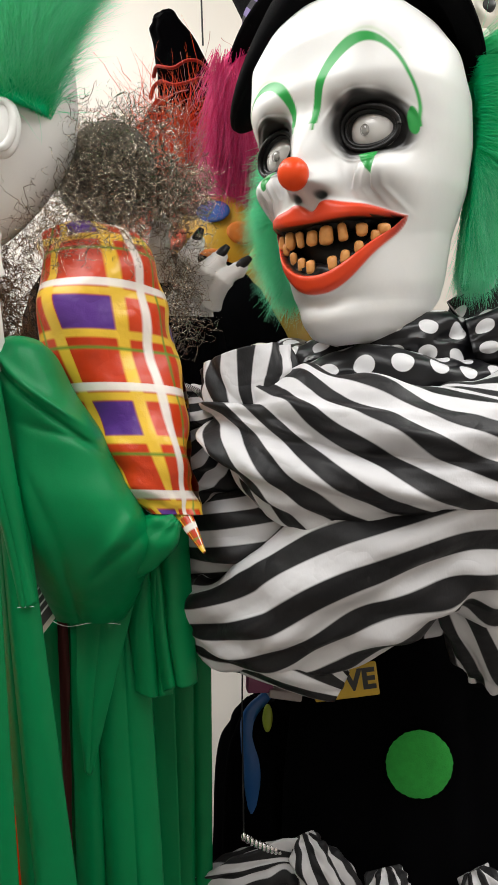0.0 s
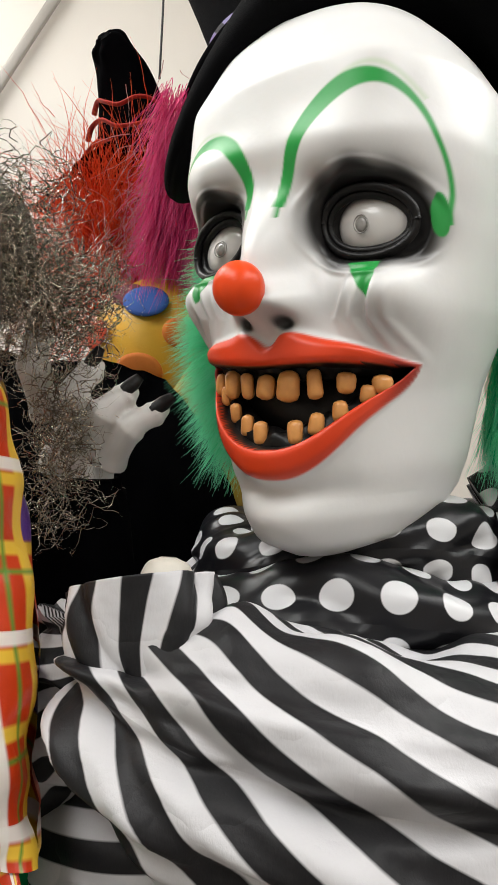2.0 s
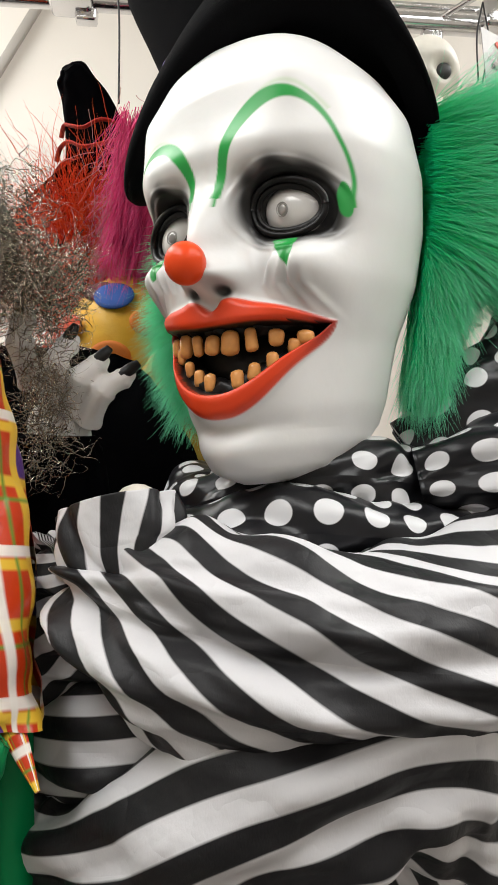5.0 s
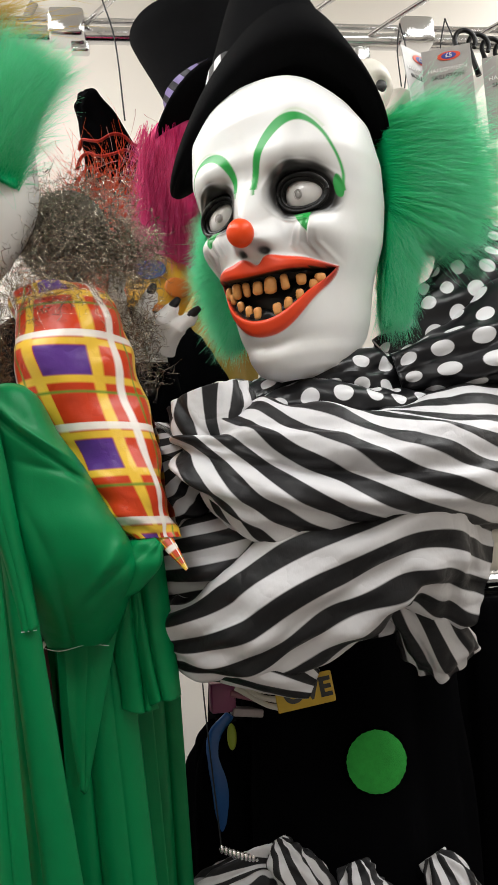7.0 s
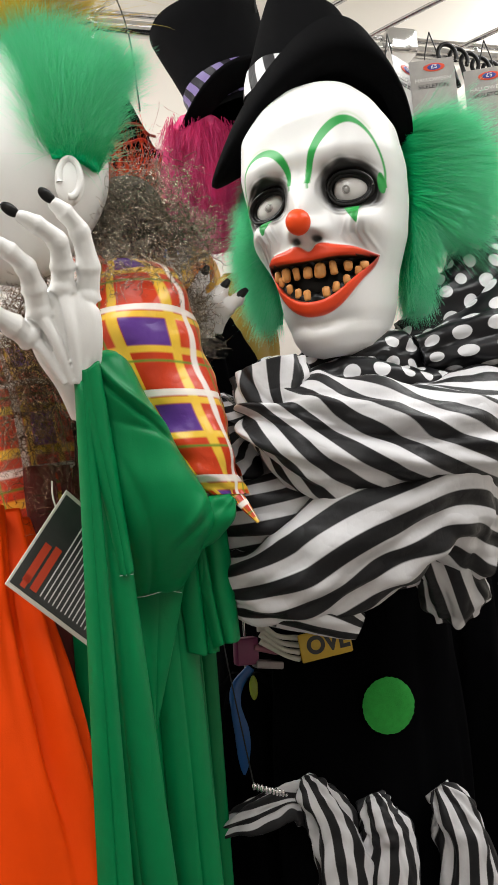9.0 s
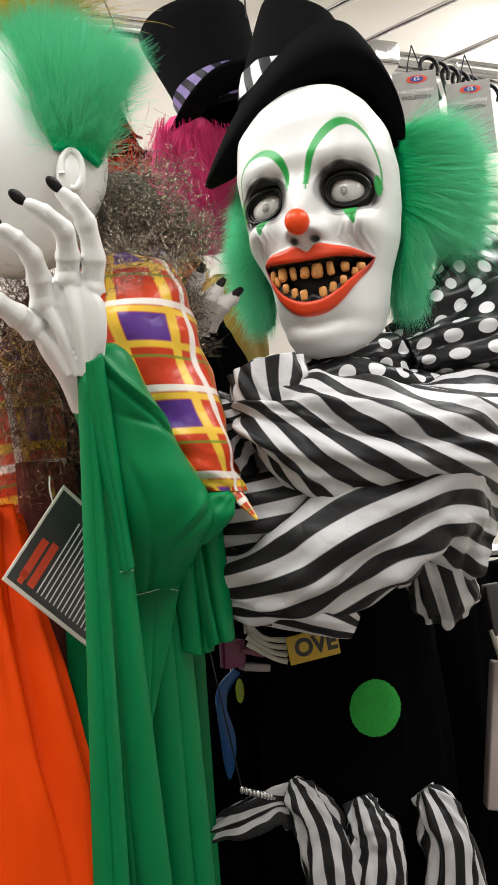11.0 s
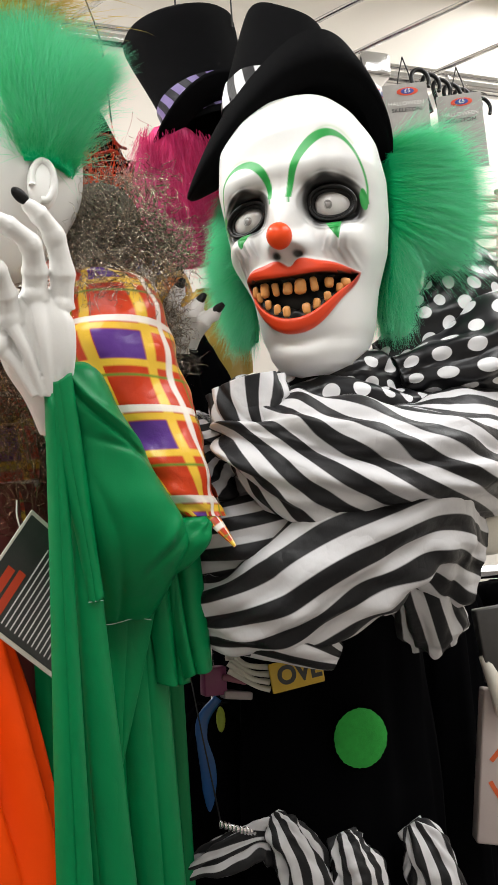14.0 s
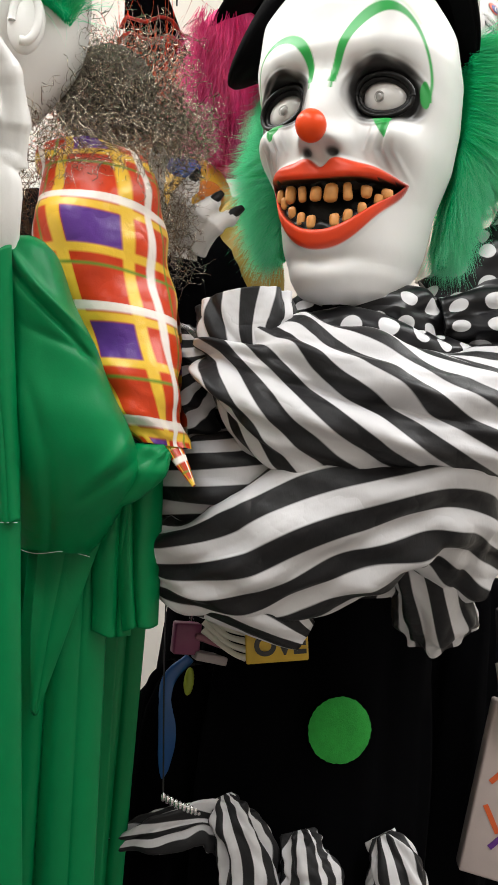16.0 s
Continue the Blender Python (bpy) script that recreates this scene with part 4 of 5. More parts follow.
def orange_robe():
    top = thing("orange_robe", "bright orange cloth costume robe hanging in loose folds", "robe")
    b = tube([(-0.290, 0.80, 1.42, 0.035, 0.04), (-0.288, 0.78, 1.32, 0.055, 0.05), (-0.275, 0.76, 1.20, 0.072, 0.05), (-0.262, 0.75, 1.05, 0.090, 0.05), (-0.25, 0.75, 0.60, 0.12, 0.06)], 90, 120, (0, 1, 0), 0.014, 18, 0.6, 6)
    put("robe_body", mesh_of("robe_body", *b), M_ORANGE, top)
    b = tube([(-0.292, 0.735, 1.500, 0.010, 0.006), (-0.292, 0.722, 1.485, 0.016, 0.008), (-0.287, 0.718, 1.466, 0.024, 0.008), (-0.272, 0.722, 1.452, 0.004, 0.003)], 40, 50, (0, 1, 0), 0.003, 28, 1.0, 4)
    put("shoulder_cape", mesh_of("shoulder_cape", *b), M_ORANGE, top, "pointed orange shoulder cape")
    b = tube([(-0.318, 0.745, 1.34, 0.020, 0.014), (-0.312, 0.728, 1.22, 0.032, 0.016), (-0.296, 0.712, 1.05, 0.044, 0.018), (-0.285, 0.705, 0.60, 0.060, 0.02)], 60, 50, (0, 1, 0), 0.005, 29, 0.5, 4)
    put("front_panel", mesh_of("front_panel", *b), M_ORANGE, top)
    top2 = thing("dark_red_costume", "dark red hanging costume behind the orange robe", "costume")
    b = tube([(-0.235, 0.86, 1.47, 0.03, 0.04), (-0.225, 0.86, 1.30, 0.05, 0.04), (-0.215, 0.86, 1.05, 0.06, 0.04), (-0.205, 0.86, 0.60, 0.07, 0.05)], 60, 90, (0, 1, 0), 0.014, 19, 0.7, 6)
    put("costume_body", mesh_of("costume_body", *b), plain("dark_red_cloth", (0.09, 0.008, 0.004), 0.7, vary=0.4), top2)


orange_robe()


def second_head():
    """A plain white mask head with its green side hair."""
    blocks = []
    n, m = 60, 80
    a, b = np.meshgrid(np.linspace(-np.pi / 2, np.pi / 2, n), np.linspace(0, 2 * np.pi, m), indexing="ij")
    z = 0.125 * np.sin(a)
    w = np.cos(a) ** 0.8 * (1 - 0.20 * step(-z, 0.02, 0.12))
    P = np.stack([0.098 * w * np.cos(b), 0.074 * w * np.sin(b), z], -1)
    blocks.append(grid(P, a, b))
    blocks.append(ball((0.055, -0.068, -0.045), (0.014, 0.010, 0.025)))
    ear = [(0.055 + 0.0095 * np.cos(q), -0.075, -0.045 + 0.019 * np.sin(q), 0.0034, 0.0034) for q in np.linspace(-1.8, 3.4, 10)]
    blocks.append(tube(ear, 40, 10, (0, 1, 0)))
    v, f, u = joined(*blocks)
    ob = put("masked_figure", mesh_of("masked_figure", v, f, u), M_SKIN)
    ob.matrix_world = pose(-0.252, 0.765, 1.775, 0, 0, 0)
    tagged(ob, "plain white mask head of another clown figure", "figure")
    top = thing("hair_tuft", "square-cut green clown hair tuft with wispy ends on a white mask", "clown hair")
    rng = np.random.RandomState(5)
    # the trimmed pad lies on the side of the head
    nn, mm = 26, 30
    s, q = np.meshgrid(np.linspace(0, 1, nn), np.linspace(0, 1, mm), indexing="ij")
    X = -0.222 + 0.054 * q + (q - 0.5) * 0.052 * s
    Y = 0.694 + 0.10 * (q - 0.45) ** 2 - 0.020 * np.sin(np.pi * np.clip(s * 0.9 + 0.05, 0, 1)) - 0.004 * np.sin(9 * q) * s + 0.02 * s
    Z = 1.752 + 0.118 * s + 0.006 * np.sin(5 * q) * s
    v, f, u = grid(np.stack([X, Y, Z], -1), s, q)
    pad = put("hair_pad", mesh_of("hair_pad", v, f, u), M_HAIRBASE, top)
    sol = pad.modifiers.new("depth", "SOLIDIFY")
    sol.thickness, sol.offset = 0.02, -1

    def root(r):
        i, j = r.randint(0, nn), r.randint(0, mm)
        return (X[i, j], Y[i, j] + r.uniform(0, 0.012), Z[i, j])

    def flow(r, p):
        k = (p[0] + 0.195) / 0.03
        h = (p[2] - 1.75) / 0.12
        return np.array((0.45 * k * (0.2 + h) + 0.25 * h, -0.25, 0.55 + 0.5 * h)) + r.normal(size=3) * 0.25
    put("hair", mesh_of("hair", *strands(rng, 14000, root, flow, 0.050, 0.00026, 6, 0.10, 0.03)), M_HAIR, top)
    top = thing("hair_tuft", "yellow clown hair on top of the white mask", "clown hair")
    put("hair_pad", mesh_of("hair_pad", *ball((-0.250, 0.745, 1.925), (0.050, 0.04, 0.04))), plain("yellow_plush", (0.75, 0.50, 0.03), 0.7, vary=0.2), top)
    put("hair", mesh_of("hair", *strands(rng, 1800, lambda r: np.array((-0.245, 0.735, 1.925)) + r.normal(size=3) * np.array((0.032, 0.025, 0.012)), lambda r, p: np.array((2.0 * (p[0] + 0.245) / 0.05, -0.5, 1.0)) + r.normal(size=3) * 0.4, 0.05, 0.0004, 5, 0.08, 0.05)), M_YELLOWHAIR, top)


second_head()


# ---- tartan figure with its tinsel hair ----
def tartan():
    top = thing("tartan_costume", "shiny red, yellow and purple tartan satin clown sleeve, tapering", "costume")
    n, m = 110, 120
    rows = spline([(-0.140, 0.765, 1.672, 0.020, 0.02), (-0.136, 0.762, 1.658, 0.046, 0.036), (-0.126, 0.758, 1.610, 0.056, 0.045), (-0.112, 0.752, 1.550, 0.054, 0.045), (-0.092, 0.745, 1.490, 0.046, 0.040), (-0.072, 0.735, 1.450, 0.034, 0.030), (-0.055, 0.722, 1.425, 0.016, 0.014)], n)
    uu, vv = np.meshgrid(np.linspace(0, 1, n), np.linspace(0, 1, m), indexing="ij")
    a = 2 * np.pi * vv
    d = ripple(uu, vv * 0.5, 8, 0.0055, 3, 5) + ripple(uu, vv * 0.5, 18, 0.002, 9, 11) + 0.004 * np.sin(6.28 * (2.2 * uu + 2 * vv))
    P = np.stack([rows[:, 0][:, None] + (rows[:, 3][:, None] + d) * np.cos(a), rows[:, 1][:, None] + (rows[:, 4][:, None] + d) * np.sin(a), rows[:, 2][:, None] + 0 * a], -1)
    put("sleeve", mesh_of("sleeve", *grid(P, vv * 3.0, (1.672 - rows[:, 2][:, None] + 0 * a) / 0.085 + 0.32)), M_PLAID, top)
    b = tube([(-0.070, 0.735, 1.455, 0.012, 0.004), (-0.052, 0.722, 1.430, 0.008, 0.003), (-0.040, 0.712, 1.412, 0.005, 0.002), (-0.030, 0.705, 1.396, 0.0015, 0.0015)], 24, 16, (0, 1, 0))
    v, f, u = b
    put("ribbon_end", mesh_of("ribbon_end", v, f, u * np.array((1.0, 0.3))), M_PLAID, top)
    top = thing("tartan_costume", "red tartan satin clown costume half hidden behind a prop glove", "costume")
    b = tube([(-0.275, 0.86, 1.60, 0.03, 0.03), (-0.262, 0.86, 1.54, 0.055, 0.04), (-0.25, 0.86, 1.46, 0.055, 0.04), (-0.235, 0.86, 1.38, 0.03, 0.03)], 60, 80, (0, 1, 0), 0.005, 9)
    v, f, u = b
    put("sleeve", mesh_of("sleeve", v, f, u * np.array((2.5, 0.5))), M_PLAID, top)
    rng = np.random.RandomState(21)
    top = thing("tinsel_wig", "frizzy silver-grey tinsel wig over the tartan costume", "wig")
    net = ball((-0.135, 0.81, 1.74), (0.044, 0.035, 0.05), 30, 40, Euler((0, 0.4, 0)).to_matrix())
    put("wig_cap", mesh_of("wig_cap", *net), plain("grey_net", (0.13, 0.11, 0.085), 0.6, vary=0.5, scale=150, bump=0.8, dist=0.003), top)

    def root(r):
        k = r.rand()
        if k < 0.55:
            c, s = np.array((-0.125, 0.785, 1.728)), np.array((0.034, 0.024, 0.032))
        elif k < 0.63:
            c, s = np.array((-0.138, 0.722, 1.652)), np.array((0.028, 0.008, 0.018))
        elif k < 0.87:
            c, s = np.array((-0.080, 0.795, 1.715)), np.array((0.024, 0.018, 0.016))
        else:
            c, s = np.array((-0.062, 0.808, 1.64)), np.array((0.010, 0.010, 0.035))
        return c + np.clip(r.normal(size=3), -1.7, 1.7) * s
    put("tinsel", mesh_of("tinsel", *strands(rng, 4000, root, lambda r, p: r.normal(size=3), 0.045, 0.00042, 9, 0.85, 0.05)), M_TINSEL, top)
    top = thing("tinsel_wig", "brown metallic tinsel hair hanging behind the prop glove", "wig")

    def root2(r):
        return np.array((-0.235, 0.80, 1.58)) + r.normal(size=3) * np.array((0.030, 0.02, 0.065))
    put("tinsel", mesh_of("tinsel", *strands(rng, 3000, root2, lambda r, p: r.normal(size=3) + np.array((0, 0, -0.6)), 0.06, 0.00042, 8, 0.6, 0.1)), haired("brown_tinsel", (0.20, 0.11, 0.06), (0.42, 0.30, 0.20), 0.25, 0.85), top)


tartan()


def lettered(name, text, size, m, mat, parent, depth=0.0003, bold=0.0):
    cu = bpy.data.curves.new(name, "FONT")
    cu.body, cu.size, cu.extrude = text, size, depth
    cu.offset = bold
    cu.align_x, cu.align_y = "CENTER", "CENTER"
    tmp = bpy.data.objects.new(name, cu)
    me = bpy.data.meshes.new_from_object(tmp)
    bpy.data.objects.remove(tmp)
    me.materials.clear()
    ob = put(name, me, mat, parent)
    ob.matrix_local = m
    return ob


M_CARD = plain("dark_card", (0.045, 0.043, 0.042), 0.4, vary=0.4, scale=60, bump=0.05)
M_CARDGREY = plain("grey_card", (0.35, 0.335, 0.315), 0.35, vary=0.35, scale=40, bump=0.05)
M_CARDEDGE = plain("pale_card_edge", (0.72, 0.66, 0.58), 0.5)
M_INKWHITE = plain("white_ink", (0.75, 0.74, 0.72), 0.5)
M_INKRED = plain("red_ink", (0.62, 0.06, 0.02), 0.5)
M_INKDARK = plain("dark_ink", (0.03, 0.03, 0.03), 0.5)
M_INKBLUE = plain("blue_ink", (0.03, 0.05, 0.28), 0.5)


def card(name, label, m, w, h, mat, category="price card"):
    top = thing(name, label, category, at=m)
    put("card", mesh_of("card", *box((0, 0, 0), (w, 0.0012, h), None, 0.0005)[:2], smooth=False), mat, top)
    return top


FACE = pose(0, -0.0009, 0, 90, 0, 0)


def bar(name, x, z, w, h, mat, parent):
    put(name, mesh_of(name, *box((x, -0.0010, z), (w, 0.0006, h))[:2], smooth=False), mat, parent)


def warning_card():
    top = card("swing_tag", "dark worn cardboard swing tag with red heading and small print", pose(-0.200, 0.738, 1.362, 0, -52, 30), 0.106, 0.110, M_CARDEDGE, "swing tag")
    put("print_area", mesh_of("print_area", *box((0, -0.0008, 0.001), (0.098, 0.0006, 0.103), None, 0.0002)[:2], smooth=False), M_CARD, top)
    rng = np.random.RandomState(3)
    for k, w in ((0, 0.040), (1, 0.046)):
        bar("heading_line", -0.020, 0.040 - 0.011 * k, w, 0.008, M_INKRED, top)
    bar("heading_mark", -0.040, 0.040, 0.012, 0.006, M_INKRED, top)
    for k in range(13):
        w = rng.uniform(0.068, 0.084)
        bar("print_line", -0.043 + w / 2, 0.020 - 0.0052 * k, w, 0.0014, M_INKWHITE, top)
    put("loop", mesh_of("loop", *tube([(0.030, 0.0, 0.050, 0.0008, 0.0008), (0.040, 0.002, 0.062, 0.0008, 0.0008), (0.052, 0.004, 0.070, 0.0008, 0.0008)], 12, 8, (0, 1, 0))), M_CARDEDGE, top, "clear plastic loop")


warning_card()


# ---- rack: rail, arms, cards and skeletons ----
def rack():
    top = thing("display_rail", "chrome shop display rail with clips along the wall", "rail")
    put("rail", mesh_of("rail", *rod((-1.4, 1.28, 2.285), (1.6, 1.28, 2.285), 0.014, 20)), M_CHROME, top)
    put("rail", mesh_of("rail", *rod((-1.4, 1.30, 2.325), (1.6, 1.30, 2.325), 0.006, 12)), M_CHROME, top)
    for x in (-0.16, 0.44, 0.95):
        put("rail_clip", mesh_of("rail_clip", *box((x, 1.27, 2.29), (0.06, 0.05, 0.05), None, 0.008)[:2]), M_CHROME, top)
    for x in (-1.2, 0.62, 1.4):
        put("bracket", mesh_of("bracket", *box((x, 1.45, 2.30), (0.012, 0.32, 0.03), None, 0.003)[:2]), M_CHROME, top)
    for x, z, l in ((-0.14, 2.30, 0.5), (0.20, 2.295, 0.6), (0.345, 2.29, 0.6), (0.53, 2.285, 0.6)):
        arm = thing("prong", "thin chrome display prong reaching out from the rail", "display prong", "prongs of the rail")
        put("rod", mesh_of("rod", *tube([(x, 1.28, z - 0.02, 0.0045, 0.0045), (x + 0.03, 1.245, z, 0.0045, 0.0045), (x + 0.62 * l, 1.28 - 0.79 * l, z + 0.01, 0.0045, 0.0045), (x + 0.62 * l + 0.012, 1.265 - 0.79 * l, z + 0.03, 0.0045, 0.0045)], 30, 12)), M_CHROME, arm)
        put("plate", mesh_of("plate", *box((x, 1.285, z - 0.02), (0.03, 0.02, 0.05), None, 0.004)[:2]), M_CHROME, arm)


rack()


def wall_shadow_strip():
    # a thin grey strip added in place of a slanting shadow on the wall
    ob = put("wall_shadow_strip", mesh_of("wall_shadow_strip", *box((-0.38, 1.588, 2.285), (0.018, 0.010, 0.62), pose(0, 0, 0, 0, 25, 0), 0.003)[:2]), plain("strip_shadow_grey", (0.40, 0.37, 0.33), 0.5, vary=0.1))
    tagged(ob, "thin grey slanting strip standing in for a shadow on the cream wall", "strut")


wall_shadow_strip()


def cord(name, pts, label, r=0.0013):
    ob = put(name, mesh_of(name, *tube([(*p, r, r) for p in pts], 14, 8, (0, 1, 0.1))), M_CORD)
    return tagged(ob, label, "cord", "hanging cords")


def skull_pack(x, y, z, turn, reading, heading="HALLOWEEN", header=True):
    """A toy skeleton with its header card and a black hanging loop."""
    top = thing("toy_skeleton", "bone-coloured plastic toy skeleton with a grey header card", "toy skeleton", "toy skeletons on prongs", pose(x, y, z, 0, 0, turn))
    n, m = 40, 48
    a, b = np.meshgrid(np.linspace(-np.pi / 2, np.pi / 2, n), np.linspace(0, 2 * np.pi, m), indexing="ij")
    P = np.stack([0.036 * np.cos(a) * np.cos(b), 0.044 * np.cos(a) * np.sin(b), 0.042 * np.sin(a)], -1)
    P[..., 0] *= 1 - 0.3 * step(-P[..., 2], 0.0, 0.04)
    fr = step(-P[..., 1], 0.0, 0.02)
    for sx in (-1, 1):
        P[..., 1] += fr * 0.018 * gauss(P[..., 0] - sx * 0.015, 0.009) * gauss(P[..., 2] + 0.008, 0.009)
    P[..., 1] += fr * 0.012 * gauss(P[..., 0], 0.005) * gauss(P[..., 2] + 0.026, 0.007)
    skull = put("skull", mesh_of("skull", *grid(P + np.array((0, 0.02, -0.02)), a, b)), M_BONE, top)
    # dark balls set in the dents, in place of the shade inside them
    for ex, ez, er in ((-0.015, -0.028, 0.0095), (0.015, -0.028, 0.0095), (0.0, -0.047, 0.005)):
        put("eye_shade_ball" if ex else "nose_shade_ball", mesh_of("hollow", *ball((ex, -0.006, ez), (er, 0.006, er), 10, 20)), M_INKDARK, skull, "dark ball in place of the shade in the socket")
    put("jaw", mesh_of("jaw", *box((0, 0.005, -0.066), (0.034, 0.035, 0.018), None, 0.005)[:2]), M_BONE, skull)
    put("spine", mesh_of("spine", *tube([(0, 0.03, -0.07, 0.007, 0.007), (0, 0.04, -0.2, 0.007, 0.007), (0, 0.03, -0.36, 0.008, 0.008)], 60, 12, (0, 1, 0), 0.002, 1, 30, 0.2)), M_BONE, top)
    for k in range(7):
        w = 0.045 + 0.018 * math.sin(0.45 * k + 0.4)
        zc = -0.115 - 0.024 * k
        for sx in (-1, 1):
            pts = [(0, 0.04, zc + 0.012, 0.0034, 0.0034), (sx * w, 0.03, zc, 0.0034, 0.0034), (sx * w * 0.85, -0.015, zc - 0.012, 0.0034, 0.0034), (sx * 0.008, -0.03, zc - 0.014, 0.0034, 0.0034)]
            put("rib", mesh_of("rib", *tube(pts, 20, 8, (0, 0, 1))), M_BONE, top)
    for sx in (-1, 1):
        put("arm_bone", mesh_of("arm_bone", *tube([(sx * 0.055, 0.02, -0.10, 0.007, 0.007), (sx * 0.075, 0.02, -0.20, 0.004, 0.004), (sx * 0.085, 0.0, -0.31, 0.006, 0.006)], 20, 10, (0, 1, 0))), M_BONE, top)
    if not header:
        return top
    c = new("header_card")
    c.parent = top
    c.matrix_local = pose(-0.005, -0.045, 0.005, -6, 0, 0)
    c["label"] = "grey header card with worn printing"
    put("sheet", mesh_of("sheet", *box((0, 0, -0.018), (0.078, 0.001, 0.150), None, 0.0004)[:2], smooth=False), M_CARDGREY, c)
    put("badge", mesh_of("badge", *ball((0.004, -0.0012, 0.040), (0.019, 0.0008, 0.0085), 8, 28)), M_INKRED, c)
    put("badge_core", mesh_of("badge_core", *ball((0.004, -0.0018, 0.040), (0.012, 0.0008, 0.0060), 8, 28)), M_INKBLUE, c)
    lettered("price", "\u00a35", 0.011, pose(0.004, -0.0028, 0.040, 90, 0, 0), M_INKWHITE, c)
    lettered("heading", heading, 0.0105, pose(0, -0.0009, 0.016, 90, 0, 0), M_INKWHITE, c)
    lettered("kind_line", reading, 0.0110, pose(0, -0.0009, 0.003, 90, 0, 0), M_INKDARK, c)
    for sx in (-1, 1):
        put("loop", mesh_of("loop", *tube([(sx * 0.004, 0.0, 0.02, 0.0012, 0.0012), (sx * 0.012, -0.005, 0.08, 0.0012, 0.0012), (0.0, -0.005, 0.135, 0.0012, 0.0012)], 14, 8, (0, 1, 0))), M_CORD, top, "black cord loop")
    return top


for sx, sy, sz, st in ((0.475, 1.215, 2.148, -22), (0.570, 1.190, 2.125, -26), (0.40, 1.24, 2.155, 30), (0.262, 1.00, 2.052, -10), (0.67, 1.12, 2.13, -30)):
    skull_pack(sx, sy, sz, st, "SKELETON", header=st != -10)


def hanger_hooks():
    for k in range(7):
        x = 0.50 + 0.028 * k
        pts = [(x + 0.018 * math.cos(q), 1.20 + 0.01 * k, 2.235 + 0.02 * math.sin(q), 0.004, 0.004) for q in np.linspace(-0.6, 3.6, 9)]
        pts.append((x - 0.005, 1.20 + 0.01 * k, 2.18, 0.005, 0.005))
        ob = put("hanger_hook", mesh_of("hanger_hook", *tube(pts, 30, 10, (0, 1, 0))), M_BLACKGLOSS)
        tagged(ob, "glossy black plastic hanger hook on the rail", "hanger hook", "hanger hooks")


hanger_hooks()


# ---- top hat with a purple band, hanging ----
def top_hat():
    top = thing("top_hat", "tall black felt top hat with purple striped ribbon, hanging", "hat", at=pose(0.072, 1.055, 2.002, -10, -15, 0))
    m = 90

    def lathe(name, prof, mat, warp, label=""):
        s, a = np.meshgrid(np.arange(len(prof)), np.linspace(0, 2 * np.pi, m), indexing="ij")
        p = np.array(prof)
        r, z = p[:, 0][:, None] + 0 * a, p[:, 1][:, None] + 0 * a
        P = np.stack([r * np.cos(a), 0.85 * r * np.sin(a), z + warp * r * r * np.cos(2 * a) * 8], -1)
        return put(name, mesh_of(name, *grid(P, s / len(prof), a * 2.6 + 1.2 * s / len(prof))), mat, top, label)
    lathe("brim", [(0.070, 0.0), (0.09, -0.002), (0.112, 0.002), (0.116, 0.005), (0.112, 0.008), (0.09, 0.006), (0.070, 0.006)], M_VELVET, -0.25)
    lathe("crown", [(0.071, 0.0), (0.070, 0.03), (0.072, 0.07), (0.078, 0.11), (0.085, 0.15), (0.088, 0.172), (0.084, 0.178), (0.05, 0.180), (0.0, 0.180)], M_VELVET, 0.1)
    lathe("hat_band", [(0.0725, 0.006), (0.0735, 0.02), (0.0735, 0.045), (0.0745, 0.060)], striped("purple_ribbon", (0.008, 0.006, 0.014), (0.20, 0.15, 0.36), 0.35), 0.0, "purple and black striped ribbon")
    for x in (-0.03, 0.055):
        cord("hat_cord", [(0.04 + x, 1.03, 2.16), (0.045 + x, 1.05, 2.26), (0.05 + x, 1.06, 2.36)], "thin black cord holding up the top hat")


top_hat()


